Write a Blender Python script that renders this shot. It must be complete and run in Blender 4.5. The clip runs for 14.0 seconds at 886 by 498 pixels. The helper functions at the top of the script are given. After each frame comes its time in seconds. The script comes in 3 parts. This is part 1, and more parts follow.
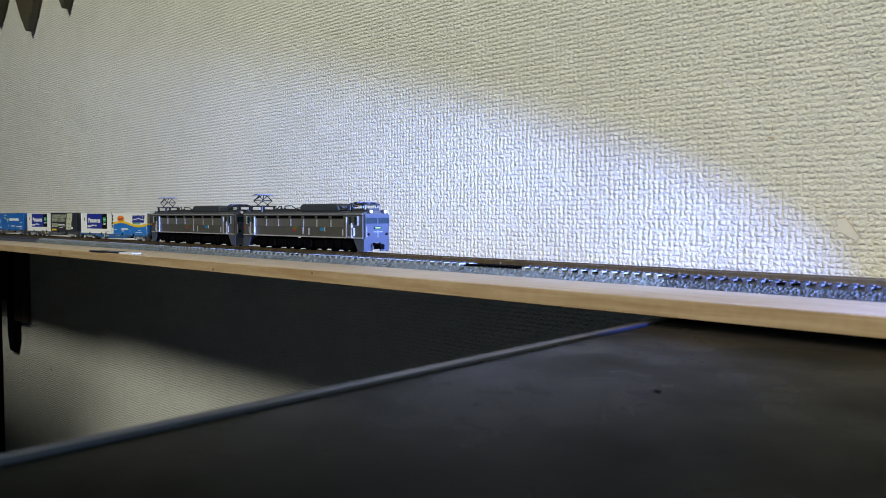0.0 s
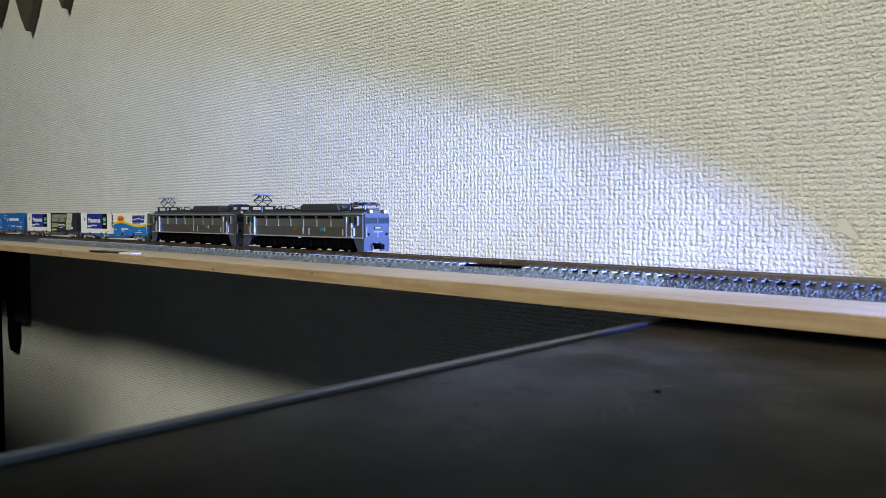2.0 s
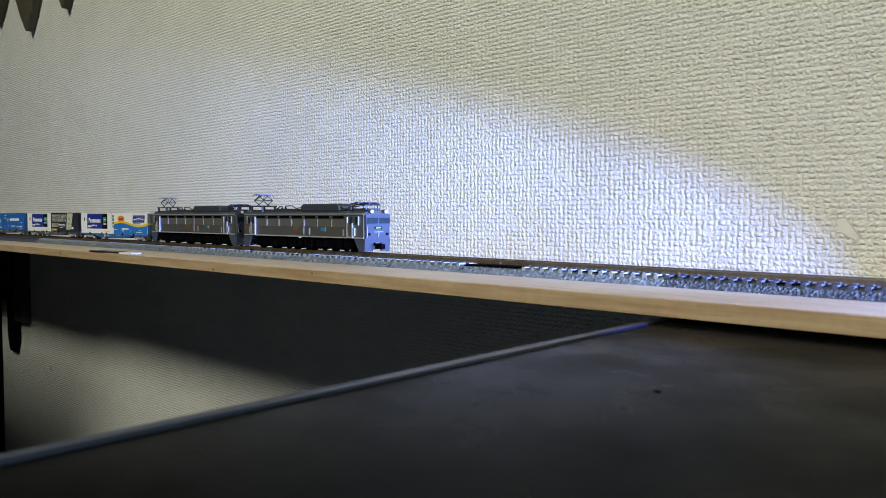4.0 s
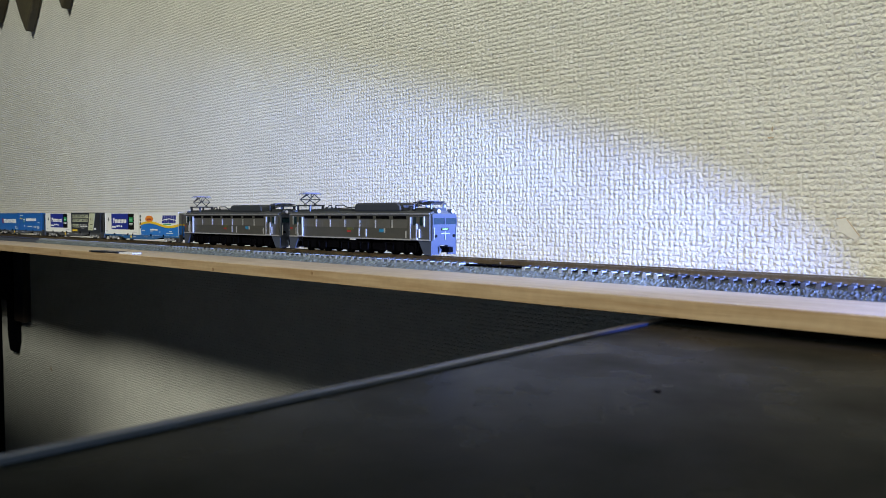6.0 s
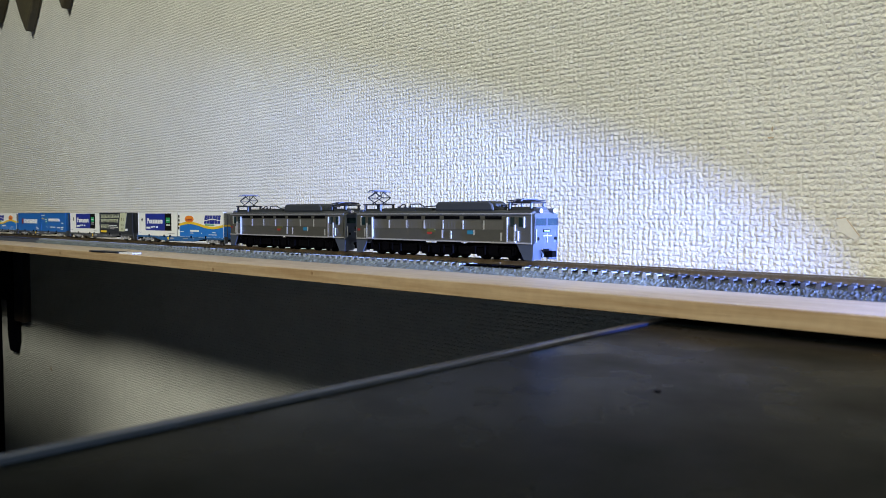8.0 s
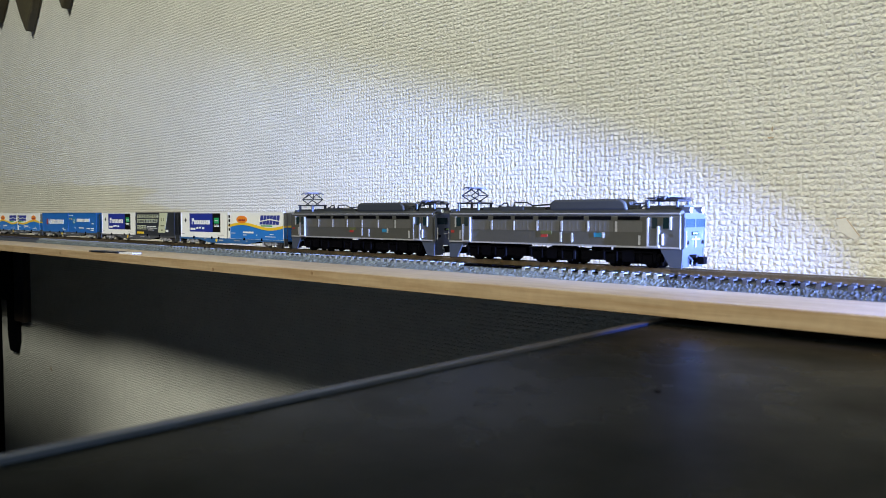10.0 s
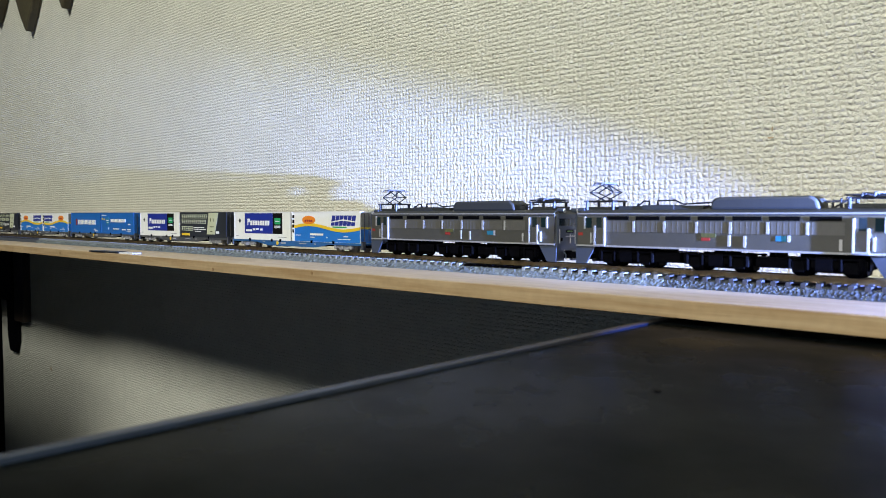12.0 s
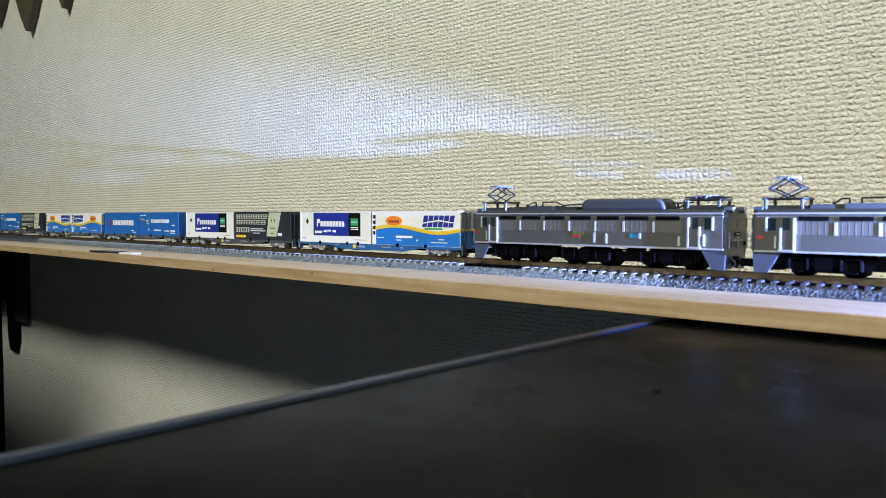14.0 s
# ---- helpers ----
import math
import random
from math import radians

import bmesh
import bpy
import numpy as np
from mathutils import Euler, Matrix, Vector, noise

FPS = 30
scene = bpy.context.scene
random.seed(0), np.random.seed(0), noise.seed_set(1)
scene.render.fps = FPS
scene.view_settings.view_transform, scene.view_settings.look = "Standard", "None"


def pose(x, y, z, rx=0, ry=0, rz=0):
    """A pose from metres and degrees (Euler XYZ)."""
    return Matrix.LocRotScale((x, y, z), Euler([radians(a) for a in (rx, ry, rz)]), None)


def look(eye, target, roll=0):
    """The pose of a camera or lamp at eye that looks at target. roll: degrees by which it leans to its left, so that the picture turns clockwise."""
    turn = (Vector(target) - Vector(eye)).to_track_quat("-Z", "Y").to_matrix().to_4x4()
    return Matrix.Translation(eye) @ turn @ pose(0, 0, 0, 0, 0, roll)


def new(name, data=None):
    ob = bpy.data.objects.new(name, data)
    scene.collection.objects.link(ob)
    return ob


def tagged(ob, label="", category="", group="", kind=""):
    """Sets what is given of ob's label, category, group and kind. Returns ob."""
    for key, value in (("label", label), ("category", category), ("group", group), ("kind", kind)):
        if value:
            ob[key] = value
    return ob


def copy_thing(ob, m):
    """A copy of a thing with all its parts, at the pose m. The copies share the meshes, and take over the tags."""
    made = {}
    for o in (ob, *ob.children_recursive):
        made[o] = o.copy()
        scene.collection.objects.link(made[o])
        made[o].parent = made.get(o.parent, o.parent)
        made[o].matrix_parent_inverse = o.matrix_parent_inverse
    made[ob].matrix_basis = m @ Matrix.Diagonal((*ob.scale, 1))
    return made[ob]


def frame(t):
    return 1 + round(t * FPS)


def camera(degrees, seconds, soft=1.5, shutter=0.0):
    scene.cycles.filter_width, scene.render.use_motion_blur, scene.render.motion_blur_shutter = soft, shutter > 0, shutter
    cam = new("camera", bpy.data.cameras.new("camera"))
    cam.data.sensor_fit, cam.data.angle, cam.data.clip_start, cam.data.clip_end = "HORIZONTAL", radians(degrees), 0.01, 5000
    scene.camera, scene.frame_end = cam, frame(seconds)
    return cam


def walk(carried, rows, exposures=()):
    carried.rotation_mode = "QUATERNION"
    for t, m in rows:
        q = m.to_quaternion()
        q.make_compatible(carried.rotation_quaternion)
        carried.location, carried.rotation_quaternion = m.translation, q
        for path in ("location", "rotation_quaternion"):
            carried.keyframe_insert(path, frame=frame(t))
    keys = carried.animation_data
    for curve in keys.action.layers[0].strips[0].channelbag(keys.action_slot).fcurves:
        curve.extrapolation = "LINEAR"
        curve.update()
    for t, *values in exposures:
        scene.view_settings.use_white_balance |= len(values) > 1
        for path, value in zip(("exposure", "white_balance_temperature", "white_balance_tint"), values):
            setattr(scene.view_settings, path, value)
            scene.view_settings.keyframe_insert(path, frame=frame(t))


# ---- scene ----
MM = 0.001
EYE = Vector((0.0, 0.0, 0.0266))          # above the top of the shelf
TURN, TILT = 43.4, 2.57                  # degrees to the left of the wall's normal, and downwards
RAIL = 0.0062                             # top of the rails above the shelf
TRACK = 0.2708                            # middle of the track
WALL = 0.3550                             # face of the wallpapered wall
SHELF_FRONT = 0.2215

axis = Vector((-math.sin(radians(TURN)), math.cos(radians(TURN)), -math.tan(radians(TILT))))
cam = camera(60.85, 14.0, soft=0.6)
cam.data.dof.use_dof, cam.data.dof.focus_distance, cam.data.dof.aperture_fstop = True, 0.49, 32.0
walk(cam, [(0.0, look(EYE, EYE + axis)), (14.0, look(EYE, EYE + axis))],
     exposures=[(0.0, -0.05), (5.5, -0.03), (8.0, 0.03), (11.0, 0.22), (12.5, 0.33), (14.0, 0.37)])

# ---- light: a torch lying on the shelf, a ceiling lamp, a dim room ----
world = bpy.data.worlds.new("room_air")
scene.world = world
world.use_nodes = True
world.node_tree.nodes["Background"].inputs[0].default_value = (0.45, 0.65, 1.0, 1)
world.node_tree.nodes["Background"].inputs[1].default_value = 0.003

TORCH = Vector((0.0550, 0.2528, 0.0272))


BEAM = Vector((-0.9605, 0.1103, -0.2555)).normalized()


def torch_beam(name, power, colour, degrees, blend, way):
    """One lobe of the light inside the torch; the torch's mouth cuts the beam's edge."""
    ob = new(name, bpy.data.lights.new(name, "SPOT"))
    ob.data.energy, ob.data.color = power, colour
    ob.data.spot_size, ob.data.spot_blend, ob.data.shadow_soft_size = radians(degrees), blend, 0.0005
    ob.matrix_world = look(TORCH, TORCH + Vector(way))


torch_beam("torch_spill", 5.3, (0.20, 0.305, 1.0), 64.0, 0.2, BEAM)
torch_beam("torch_middle", 8.2, (0.235, 0.365, 1.0), 34.0, 1.0, (-0.9775, 0.2078, -0.0349))
torch_beam("torch_core", 26.5, (0.275, 0.415, 1.0), 34.0, 1.0, (-0.995, 0.0696, 0.0698))

lamp = new("ceiling_light", bpy.data.lights.new("ceiling_light", "AREA"))
lamp.data.energy, lamp.data.color, lamp.data.shape, lamp.data.size = 39.6, (0.935, 0.965, 0.885), "DISK", 0.48
lamp.matrix_world = look((0.0, -1.20, 1.32), (-0.34, 0.35, 0.0))


# ---- materials ----
def mat(name, colour, rough=0.5, metal=0.0, vary=0.15, scale=200.0, bump=0.0, bump_scale=600.0, coat=0.0, spec=0.5):
    """A surface with colour variation at two scales and a fine relief."""
    m = bpy.data.materials.new(name)
    m.use_nodes = True
    n, l = m.node_tree.nodes, m.node_tree.links
    b = n["Principled BSDF"]
    b.inputs["Roughness"].default_value, b.inputs["Metallic"].default_value = rough, metal
    b.inputs["Coat Weight"].default_value = coat
    b.inputs["Specular IOR Level"].default_value = spec
    co = n.new("ShaderNodeTexCoord")
    a1, a2 = n.new("ShaderNodeTexNoise"), n.new("ShaderNodeTexNoise")
    a1.inputs["Scale"].default_value, a2.inputs["Scale"].default_value = scale, scale * 7
    a1.inputs["Detail"].default_value = 4
    add = n.new("ShaderNodeMath")
    add.operation = "ADD"
    half = n.new("ShaderNodeMath")
    half.operation, half.inputs[1].default_value = "MULTIPLY", 0.5
    ramp = n.new("ShaderNodeValToRGB")
    lo, hi = [c * (1 - vary) for c in colour], [min(1, c * (1 + vary)) for c in colour]
    ramp.color_ramp.elements[0].position, ramp.color_ramp.elements[1].position = 0.3, 0.7
    ramp.color_ramp.elements[0].color, ramp.color_ramp.elements[1].color = (*lo, 1), (*hi, 1)
    l.new(co.outputs["Object"], a1.inputs["Vector"])
    l.new(co.outputs["Object"], a2.inputs["Vector"])
    l.new(a1.outputs["Fac"], add.inputs[0])
    l.new(a2.outputs["Fac"], add.inputs[1])
    l.new(add.outputs[0], half.inputs[0])
    l.new(half.outputs[0], ramp.inputs["Fac"])
    l.new(ramp.outputs["Color"], b.inputs["Base Color"])
    if bump:
        t, bm = n.new("ShaderNodeTexNoise"), n.new("ShaderNodeBump")
        t.inputs["Scale"].default_value, t.inputs["Detail"].default_value = bump_scale, 3
        bm.inputs["Distance"].default_value, bm.inputs["Strength"].default_value = bump, 1.0
        l.new(co.outputs["Object"], t.inputs["Vector"])
        l.new(t.outputs["Fac"], bm.inputs["Height"])
        l.new(bm.outputs["Normal"], b.inputs["Normal"])
    return m


def maths(n, l, op, a, b=None):
    k = n.new("ShaderNodeMath")
    k.operation = op
    for i, v in enumerate((a, b)):
        if v is None:
            continue
        if isinstance(v, (int, float)):
            k.inputs[i].default_value = v
        else:
            l.new(v, k.inputs[i])
    return k.outputs[0]


WEAVE = 0.50


def wallpaper_material():
    """Off-white vinyl wallpaper embossed like coarse cloth: rows of pillows with grooves of uneven depth."""
    m = mat("wallpaper", (0.70, 0.675, 0.57), 0.5, vary=0.06, scale=9.0)
    n, l = m.node_tree.nodes, m.node_tree.links
    co = n.new("ShaderNodeTexCoord")

    def noise_of(scale, detail=2):
        k = n.new("ShaderNodeTexNoise")
        k.inputs["Scale"].default_value, k.inputs["Detail"].default_value = scale, detail
        l.new(co.outputs["Object"], k.inputs["Vector"])
        return k
    sep, sepw = n.new("ShaderNodeSeparateXYZ"), n.new("ShaderNodeSeparateColor")
    l.new(co.outputs["Object"], sep.inputs[0])
    l.new(noise_of(160.0).outputs["Color"], sepw.inputs[0])
    u = maths(n, l, "ADD", maths(n, l, "MULTIPLY", sep.outputs["X"], math.pi / 0.0029), maths(n, l, "MULTIPLY", sepw.outputs[0], 1.7))
    v = maths(n, l, "ADD", maths(n, l, "MULTIPLY", sep.outputs["Z"], math.pi / 0.0026), maths(n, l, "MULTIPLY", sepw.outputs[1], 1.5))
    cu, cv = maths(n, l, "COSINE", u), maths(n, l, "COSINE", v)

    def strength(scale, low, gain, least):
        """How firmly the threads are pressed, from place to place."""
        k = maths(n, l, "MULTIPLY", maths(n, l, "SUBTRACT", noise_of(scale).outputs["Fac"], low), gain)
        return maths(n, l, "MINIMUM", maths(n, l, "MAXIMUM", k, least), 1.0)

    def thread(c, firm):
        return maths(n, l, "MULTIPLY", maths(n, l, "POWER", maths(n, l, "ABSOLUTE", c), 0.8), firm)
    over = maths(n, l, "MULTIPLY", maths(n, l, "MULTIPLY", cu, cv), WEAVE)
    warp = maths(n, l, "ADD", thread(cu, strength(420.0, 0.36, 4.0, 0.15)), over)
    weft = maths(n, l, "SUBTRACT", thread(cv, strength(440.0, 0.34, 4.0, 0.15)), over)
    cloth = maths(n, l, "MAXIMUM", warp, weft)
    lumps = maths(n, l, "ADD", maths(n, l, "MULTIPLY", noise_of(620.0, 3).outputs["Fac"], 0.55), maths(n, l, "MULTIPLY", noise_of(1500.0).outputs["Fac"], 0.12))
    h = maths(n, l, "ADD", cloth, lumps)
    bm = n.new("ShaderNodeBump")
    bm.inputs["Distance"].default_value, bm.inputs["Strength"].default_value = 0.00072, 1.0
    l.new(h, bm.inputs["Height"])
    l.new(bm.outputs["Normal"], n["Principled BSDF"].inputs["Normal"])
    return m


def pine_material(name, colour, streak):
    """Planed pine with grain along the board, pale sapwood and a few darker streaks."""
    m = mat(name, colour, 0.5, vary=0.12, scale=40.0)
    n, l = m.node_tree.nodes, m.node_tree.links
    co, mp, gr = n.new("ShaderNodeTexCoord"), n.new("ShaderNodeMapping"), n.new("ShaderNodeTexNoise")
    mp.inputs["Scale"].default_value = (24.0, 300.0, 520.0)
    gr.inputs["Scale"].default_value, gr.inputs["Detail"].default_value = 1.0, 5
    l.new(co.outputs["Object"], mp.inputs["Vector"])
    l.new(mp.outputs["Vector"], gr.inputs["Vector"])
    mix = n.new("ShaderNodeMix")
    mix.data_type, mix.blend_type = "RGBA", "MULTIPLY"
    mix.inputs["Factor"].default_value = 1.0
    ramp = n.new("ShaderNodeValToRGB")
    ramp.color_ramp.elements[0].position, ramp.color_ramp.elements[1].position = 0.32, 0.62
    ramp.color_ramp.elements[0].color, ramp.color_ramp.elements[1].color = (*streak, 1), (1, 1, 1, 1)
    l.new(gr.outputs["Fac"], ramp.inputs["Fac"])
    base = n["Principled BSDF"].inputs["Base Color"]
    l.new(base.links[0].from_socket, mix.inputs["A"])
    l.new(ramp.outputs["Color"], mix.inputs["B"])
    l.new(mix.outputs["Result"], base)
    bm = n.new("ShaderNodeBump")
    bm.inputs["Distance"].default_value = 0.0002
    l.new(gr.outputs["Fac"], bm.inputs["Height"])
    l.new(bm.outputs["Normal"], n["Principled BSDF"].inputs["Normal"])
    return m


def desk_material():
    """Black satin laminate with faint smears that change its gloss."""
    m = mat("black_laminate", (0.0017, 0.0024, 0.0026), 0.30, vary=0.6, scale=22.0, bump=0.00002, bump_scale=900, spec=0.014)
    n, l = m.node_tree.nodes, m.node_tree.links
    co, sm, mr = n.new("ShaderNodeTexCoord"), n.new("ShaderNodeTexNoise"), n.new("ShaderNodeMapRange")
    sm.inputs["Scale"].default_value, sm.inputs["Detail"].default_value = 35.0, 6
    mr.inputs["From Min"].default_value, mr.inputs["From Max"].default_value = 0.3, 0.7
    mr.inputs["To Min"].default_value, mr.inputs["To Max"].default_value = 0.20, 0.42
    l.new(co.outputs["Object"], sm.inputs["Vector"])
    l.new(sm.outputs["Fac"], mr.inputs["Value"])
    l.new(mr.outputs["Result"], n["Principled BSDF"].inputs["Roughness"])
    return m


def ballast_material(name, colour):
    """Moulded ballast: grains of uneven tone, glints painted as pale chips, pits as dark."""
    m = mat(name, colour, 0.6, vary=0.3, scale=500.0)
    n, l = m.node_tree.nodes, m.node_tree.links
    co, vo = n.new("ShaderNodeTexCoord"), n.new("ShaderNodeTexVoronoi")
    vo.inputs["Scale"].default_value = 850.0
    l.new(co.outputs["Object"], vo.inputs["Vector"])
    sep = n.new("ShaderNodeSeparateColor")
    l.new(vo.outputs["Color"], sep.inputs[0])
    ramp = n.new("ShaderNodeValToRGB")
    e = ramp.color_ramp.elements
    e[0].position, e[0].color = 0.0, (0.16, 0.17, 0.18, 1)
    e[1].position, e[1].color = 1.0, (1.9, 1.9, 1.9, 1)
    for p, c in ((0.12, 0.75), (0.80, 1.0)):
        k = e.new(p)
        k.color = (c, c, c, 1)
    l.new(sep.outputs[0], ramp.inputs["Fac"])
    mix = n.new("ShaderNodeMix")
    mix.data_type, mix.blend_type = "RGBA", "MULTIPLY"
    mix.inputs["Factor"].default_value = 1.0
    base = n["Principled BSDF"].inputs["Base Color"]
    l.new(base.links[0].from_socket, mix.inputs["A"])
    l.new(ramp.outputs["Color"], mix.inputs["B"])
    l.new(mix.outputs["Result"], base)
    bm = n.new("ShaderNodeBump")
    bm.inputs["Distance"].default_value, bm.inputs["Strength"].default_value = 0.0007, 1.0
    l.new(vo.outputs["Distance"], bm.inputs["Height"])
    l.new(bm.outputs["Normal"], n["Principled BSDF"].inputs["Normal"])
    return m


WALLPAPER = wallpaper_material()
PLAIN_WALL = mat("plain_wall", (0.018, 0.030, 0.055), 0.8, vary=0.08, scale=3.0)
CEILING = mat("ceiling_board", (0.07, 0.08, 0.10), 0.85, vary=0.06, scale=4.0)
FLOOR = mat("floor_board", (0.085, 0.135, 0.25), 0.5, vary=0.25, scale=6.0)
PINE = pine_material("pine", (0.51, 0.41, 0.285), (0.84, 0.77, 0.68))
PINE_EDGE = pine_material("pine_edge", (0.45, 0.32, 0.18), (0.74, 0.66, 0.57))
BLACK_TOP = desk_material()
RUBBER = mat("black_edge", (0.009, 0.021, 0.050), 0.34, vary=0.2, scale=90.0, spec=0.3)
BALLAST = ballast_material("ballast_pale", (0.135, 0.155, 0.155))
BALLAST_DARK = ballast_material("ballast_dark", (0.05, 0.057, 0.062))
SLEEPER = mat("sleeper_pale", (0.29, 0.31, 0.32), 0.5, vary=0.2, scale=400.0)
SLEEPER_DARK = mat("sleeper_dark", (0.05, 0.053, 0.068), 0.5, vary=0.25, scale=400.0)
BROWN_WOOD = mat("brown_wood", (0.045, 0.03, 0.02), 0.6, vary=0.25, scale=60.0)
DARK_WOOD = mat("dark_wood", (0.016, 0.014, 0.013), 0.6, vary=0.25, scale=60.0)
DARK_TIP = mat("dark_brown_tip", (0.055, 0.045, 0.02), 0.7, vary=0.3, scale=40.0)
BARE = mat("bare_paper", (0.66, 0.63, 0.53), 0.7, vary=0.06, scale=300.0)
STAIN = mat("wall_stain", (0.48, 0.38, 0.24), 0.8, vary=0.3, scale=500.0)
KNOT = mat("pine_knot", (0.27, 0.16, 0.075), 0.6, vary=0.2, scale=500)
# Grey for the white containers' end doors, their shade painted in.
END_SHADE = mat("end_shade", (0.22, 0.225, 0.22), 0.5, vary=0.06)
# The clip's steel shine is put into a pale, mostly matt colour.
PAINTED_SHINE = mat("painted_steel_shine", (0.85, 0.85, 0.87), 0.3, 0.25, vary=0.05)
TEAL = mat("container_teal", (0.01, 0.12, 0.16), 0.45, vary=0.1)
# Body steel made paler: the side panels' sheen is put into the colour.
PANEL_SHEEN = mat("panel_sheen", (0.160, 0.156, 0.147), 0.42, 0.5, vary=0.06, scale=300)
RAIL_STEEL = mat("rail_steel", (0.33, 0.25, 0.14), 0.30, 0.9, vary=0.25, scale=150.0)
STEEL = mat("stainless_grey", (0.112, 0.110, 0.101), 0.42, 0.5, vary=0.06, scale=300.0)
ROOF = mat("roof_grey", (0.028, 0.031, 0.035), 0.6, vary=0.12, scale=300.0)
LINE = mat("silver_line", (0.55, 0.55, 0.56), 0.35, 0.4, vary=0.05)
DARK = mat("underframe_black", (0.002, 0.002, 0.003), 0.55, vary=0.3, scale=500.0, spec=0.02)
GLASS = mat("dark_glazing", (0.02, 0.03, 0.035), 0.08, vary=0.05)
SLOT = mat("louvre_black", (0.004, 0.004, 0.004), 0.6, spec=0.1)
WHITE = mat("white_paint", (0.80, 0.80, 0.78), 0.45, vary=0.04)
BLUE = mat("container_blue", (0.015, 0.125, 0.44), 0.4, vary=0.10, scale=120)
NAVY = mat("panel_navy", (0.015, 0.030, 0.27), 0.4, vary=0.10, scale=150)
SEA = mat("wave_blue", (0.018, 0.165, 0.56), 0.4, vary=0.07, scale=150)
YELLOW = mat("stripe_yellow", (0.75, 0.50, 0.03), 0.45, vary=0.06)
ORANGE = mat("badge_orange", (0.75, 0.22, 0.02), 0.45, vary=0.06)
GREEN = mat("sign_green", (0.02, 0.32, 0.10), 0.45, vary=0.06)
RED = mat("sign_red", (0.28, 0.03, 0.025), 0.45, vary=0.06)
CYAN = mat("sign_blue", (0.02, 0.17, 0.34), 0.45, vary=0.06)
CHARCOAL = mat("container_charcoal", (0.022, 0.026, 0.035), 0.4, vary=0.15, scale=150)
CREAM = mat("figure_cream", (0.50, 0.52, 0.36), 0.5, vary=0.06)
WAGON_GREY = mat("wagon_grey", (0.06, 0.065, 0.075), 0.5, vary=0.15, scale=300)
WAGON_BLUE = mat("wagon_blue", (0.02, 0.10, 0.27), 0.45, vary=0.15, scale=300)
BOGIE = mat("bogie_grey", (0.30, 0.30, 0.33), 0.5, vary=0.15, scale=400)
WHEEL = mat("wheel_steel", (0.30, 0.29, 0.28), 0.3, 0.9, vary=0.15, scale=300)
FRONT = mat("cab_grey", (0.072, 0.086, 0.120), 0.33, 0.35, vary=0.05, scale=300)
SILL = mat("sill_silver", (0.38, 0.38, 0.39), 0.4, 0.3, vary=0.05)
SCREEN = mat("tinted_screen", (0.010, 0.024, 0.032), 0.12, vary=0.1)
SHOE = mat("contact_strip", (0.20, 0.22, 0.30), 0.35, 0.6, vary=0.1)
OLIVE = mat("plate_olive", (0.085, 0.088, 0.032), 0.5, vary=0.1)
PALE_GREEN = mat("plate_green", (0.30, 0.55, 0.15), 0.5, vary=0.1)
WIRE = mat("dark_metal", (0.035, 0.038, 0.05), 0.4, 0.5, vary=0.1)


# ---- mesh helpers ----
def box(bm, x0, x1, y0, y1, z0, z1):
    """A box given by its sides, in metres."""
    v = [bm.verts.new((x, y, z)) for x in (x0, x1) for y in (y0, y1) for z in (z0, z1)]
    for f in ((0, 1, 3, 2), (4, 6, 7, 5), (0, 4, 5, 1), (2, 3, 7, 6), (0, 2, 6, 4), (1, 5, 7, 3)):
        bm.faces.new([v[i] for i in f])
    return bm


def boxes(*sides):
    bm = bmesh.new()
    for s in sides:
        box(bm, *[q * MM for q in s])
    return bm


def soft(bm, r, segments=2):
    """Rounds all sharp edges by r metres."""
    edges = [e for e in bm.edges if len(e.link_faces) == 2 and e.calc_face_angle() > 0.5]
    bmesh.ops.bevel(bm, geom=edges, offset=r, segments=segments, affect="EDGES", profile=0.5)
    return bm


def extruded(bm, outline, axis_name, a, b):
    """A prism over a closed outline, along x or y from a to b, in metres."""
    def at(p, q, k):
        return (k, p, q) if axis_name == "x" else (p, k, q)
    lo = [bm.verts.new(at(p, q, a)) for p, q in outline]
    hi = [bm.verts.new(at(p, q, b)) for p, q in outline]
    k = len(outline)
    bm.faces.new(lo)
    bm.faces.new(hi[::-1])
    for i in range(k):
        bm.faces.new((lo[i], hi[i], hi[(i + 1) % k], lo[(i + 1) % k]))
    bmesh.ops.recalc_face_normals(bm, faces=bm.faces)
    return bm


def rod(bm, p, q, r, sides=6):
    """A thin round bar from p to q, in metres."""
    p, q = Vector(p), Vector(q)
    m = Matrix.Translation((p + q) / 2) @ (q - p).to_track_quat("Z", "Y").to_matrix().to_4x4()
    bmesh.ops.create_cone(bm, cap_ends=True, segments=sides, radius1=r, radius2=r, depth=(q - p).length, matrix=m)
    return bm


def rods(points, r, sides=6):
    bm = bmesh.new()
    for p, q in points:
        rod(bm, [a * MM for a in p], [a * MM for a in q], r * MM, sides)
    return bm


def disc(bm, centre, r, depth, axis_name="y", sides=18):
    turn = Matrix.Rotation(math.pi / 2, 4, "X" if axis_name == "y" else "Y")
    bmesh.ops.create_cone(bm, cap_ends=True, segments=sides, radius1=r, radius2=r, depth=depth, matrix=Matrix.Translation(centre) @ turn)
    return bm


def mesh(name, bm, material, smooth=False):
    me = bpy.data.meshes.new(name)
    bmesh.ops.recalc_face_normals(bm, faces=bm.faces)
    bm.to_mesh(me)
    bm.free()
    me.materials.append(material)
    for p in me.polygons:
        p.use_smooth = smooth
    return me


def part(name, bm, material, parent, label="", at=None, smooth=False):
    ob = new(name, mesh(name, bm, material, smooth))
    ob.parent = parent
    if at is not None:
        ob.matrix_basis = at
    return tagged(ob, label)


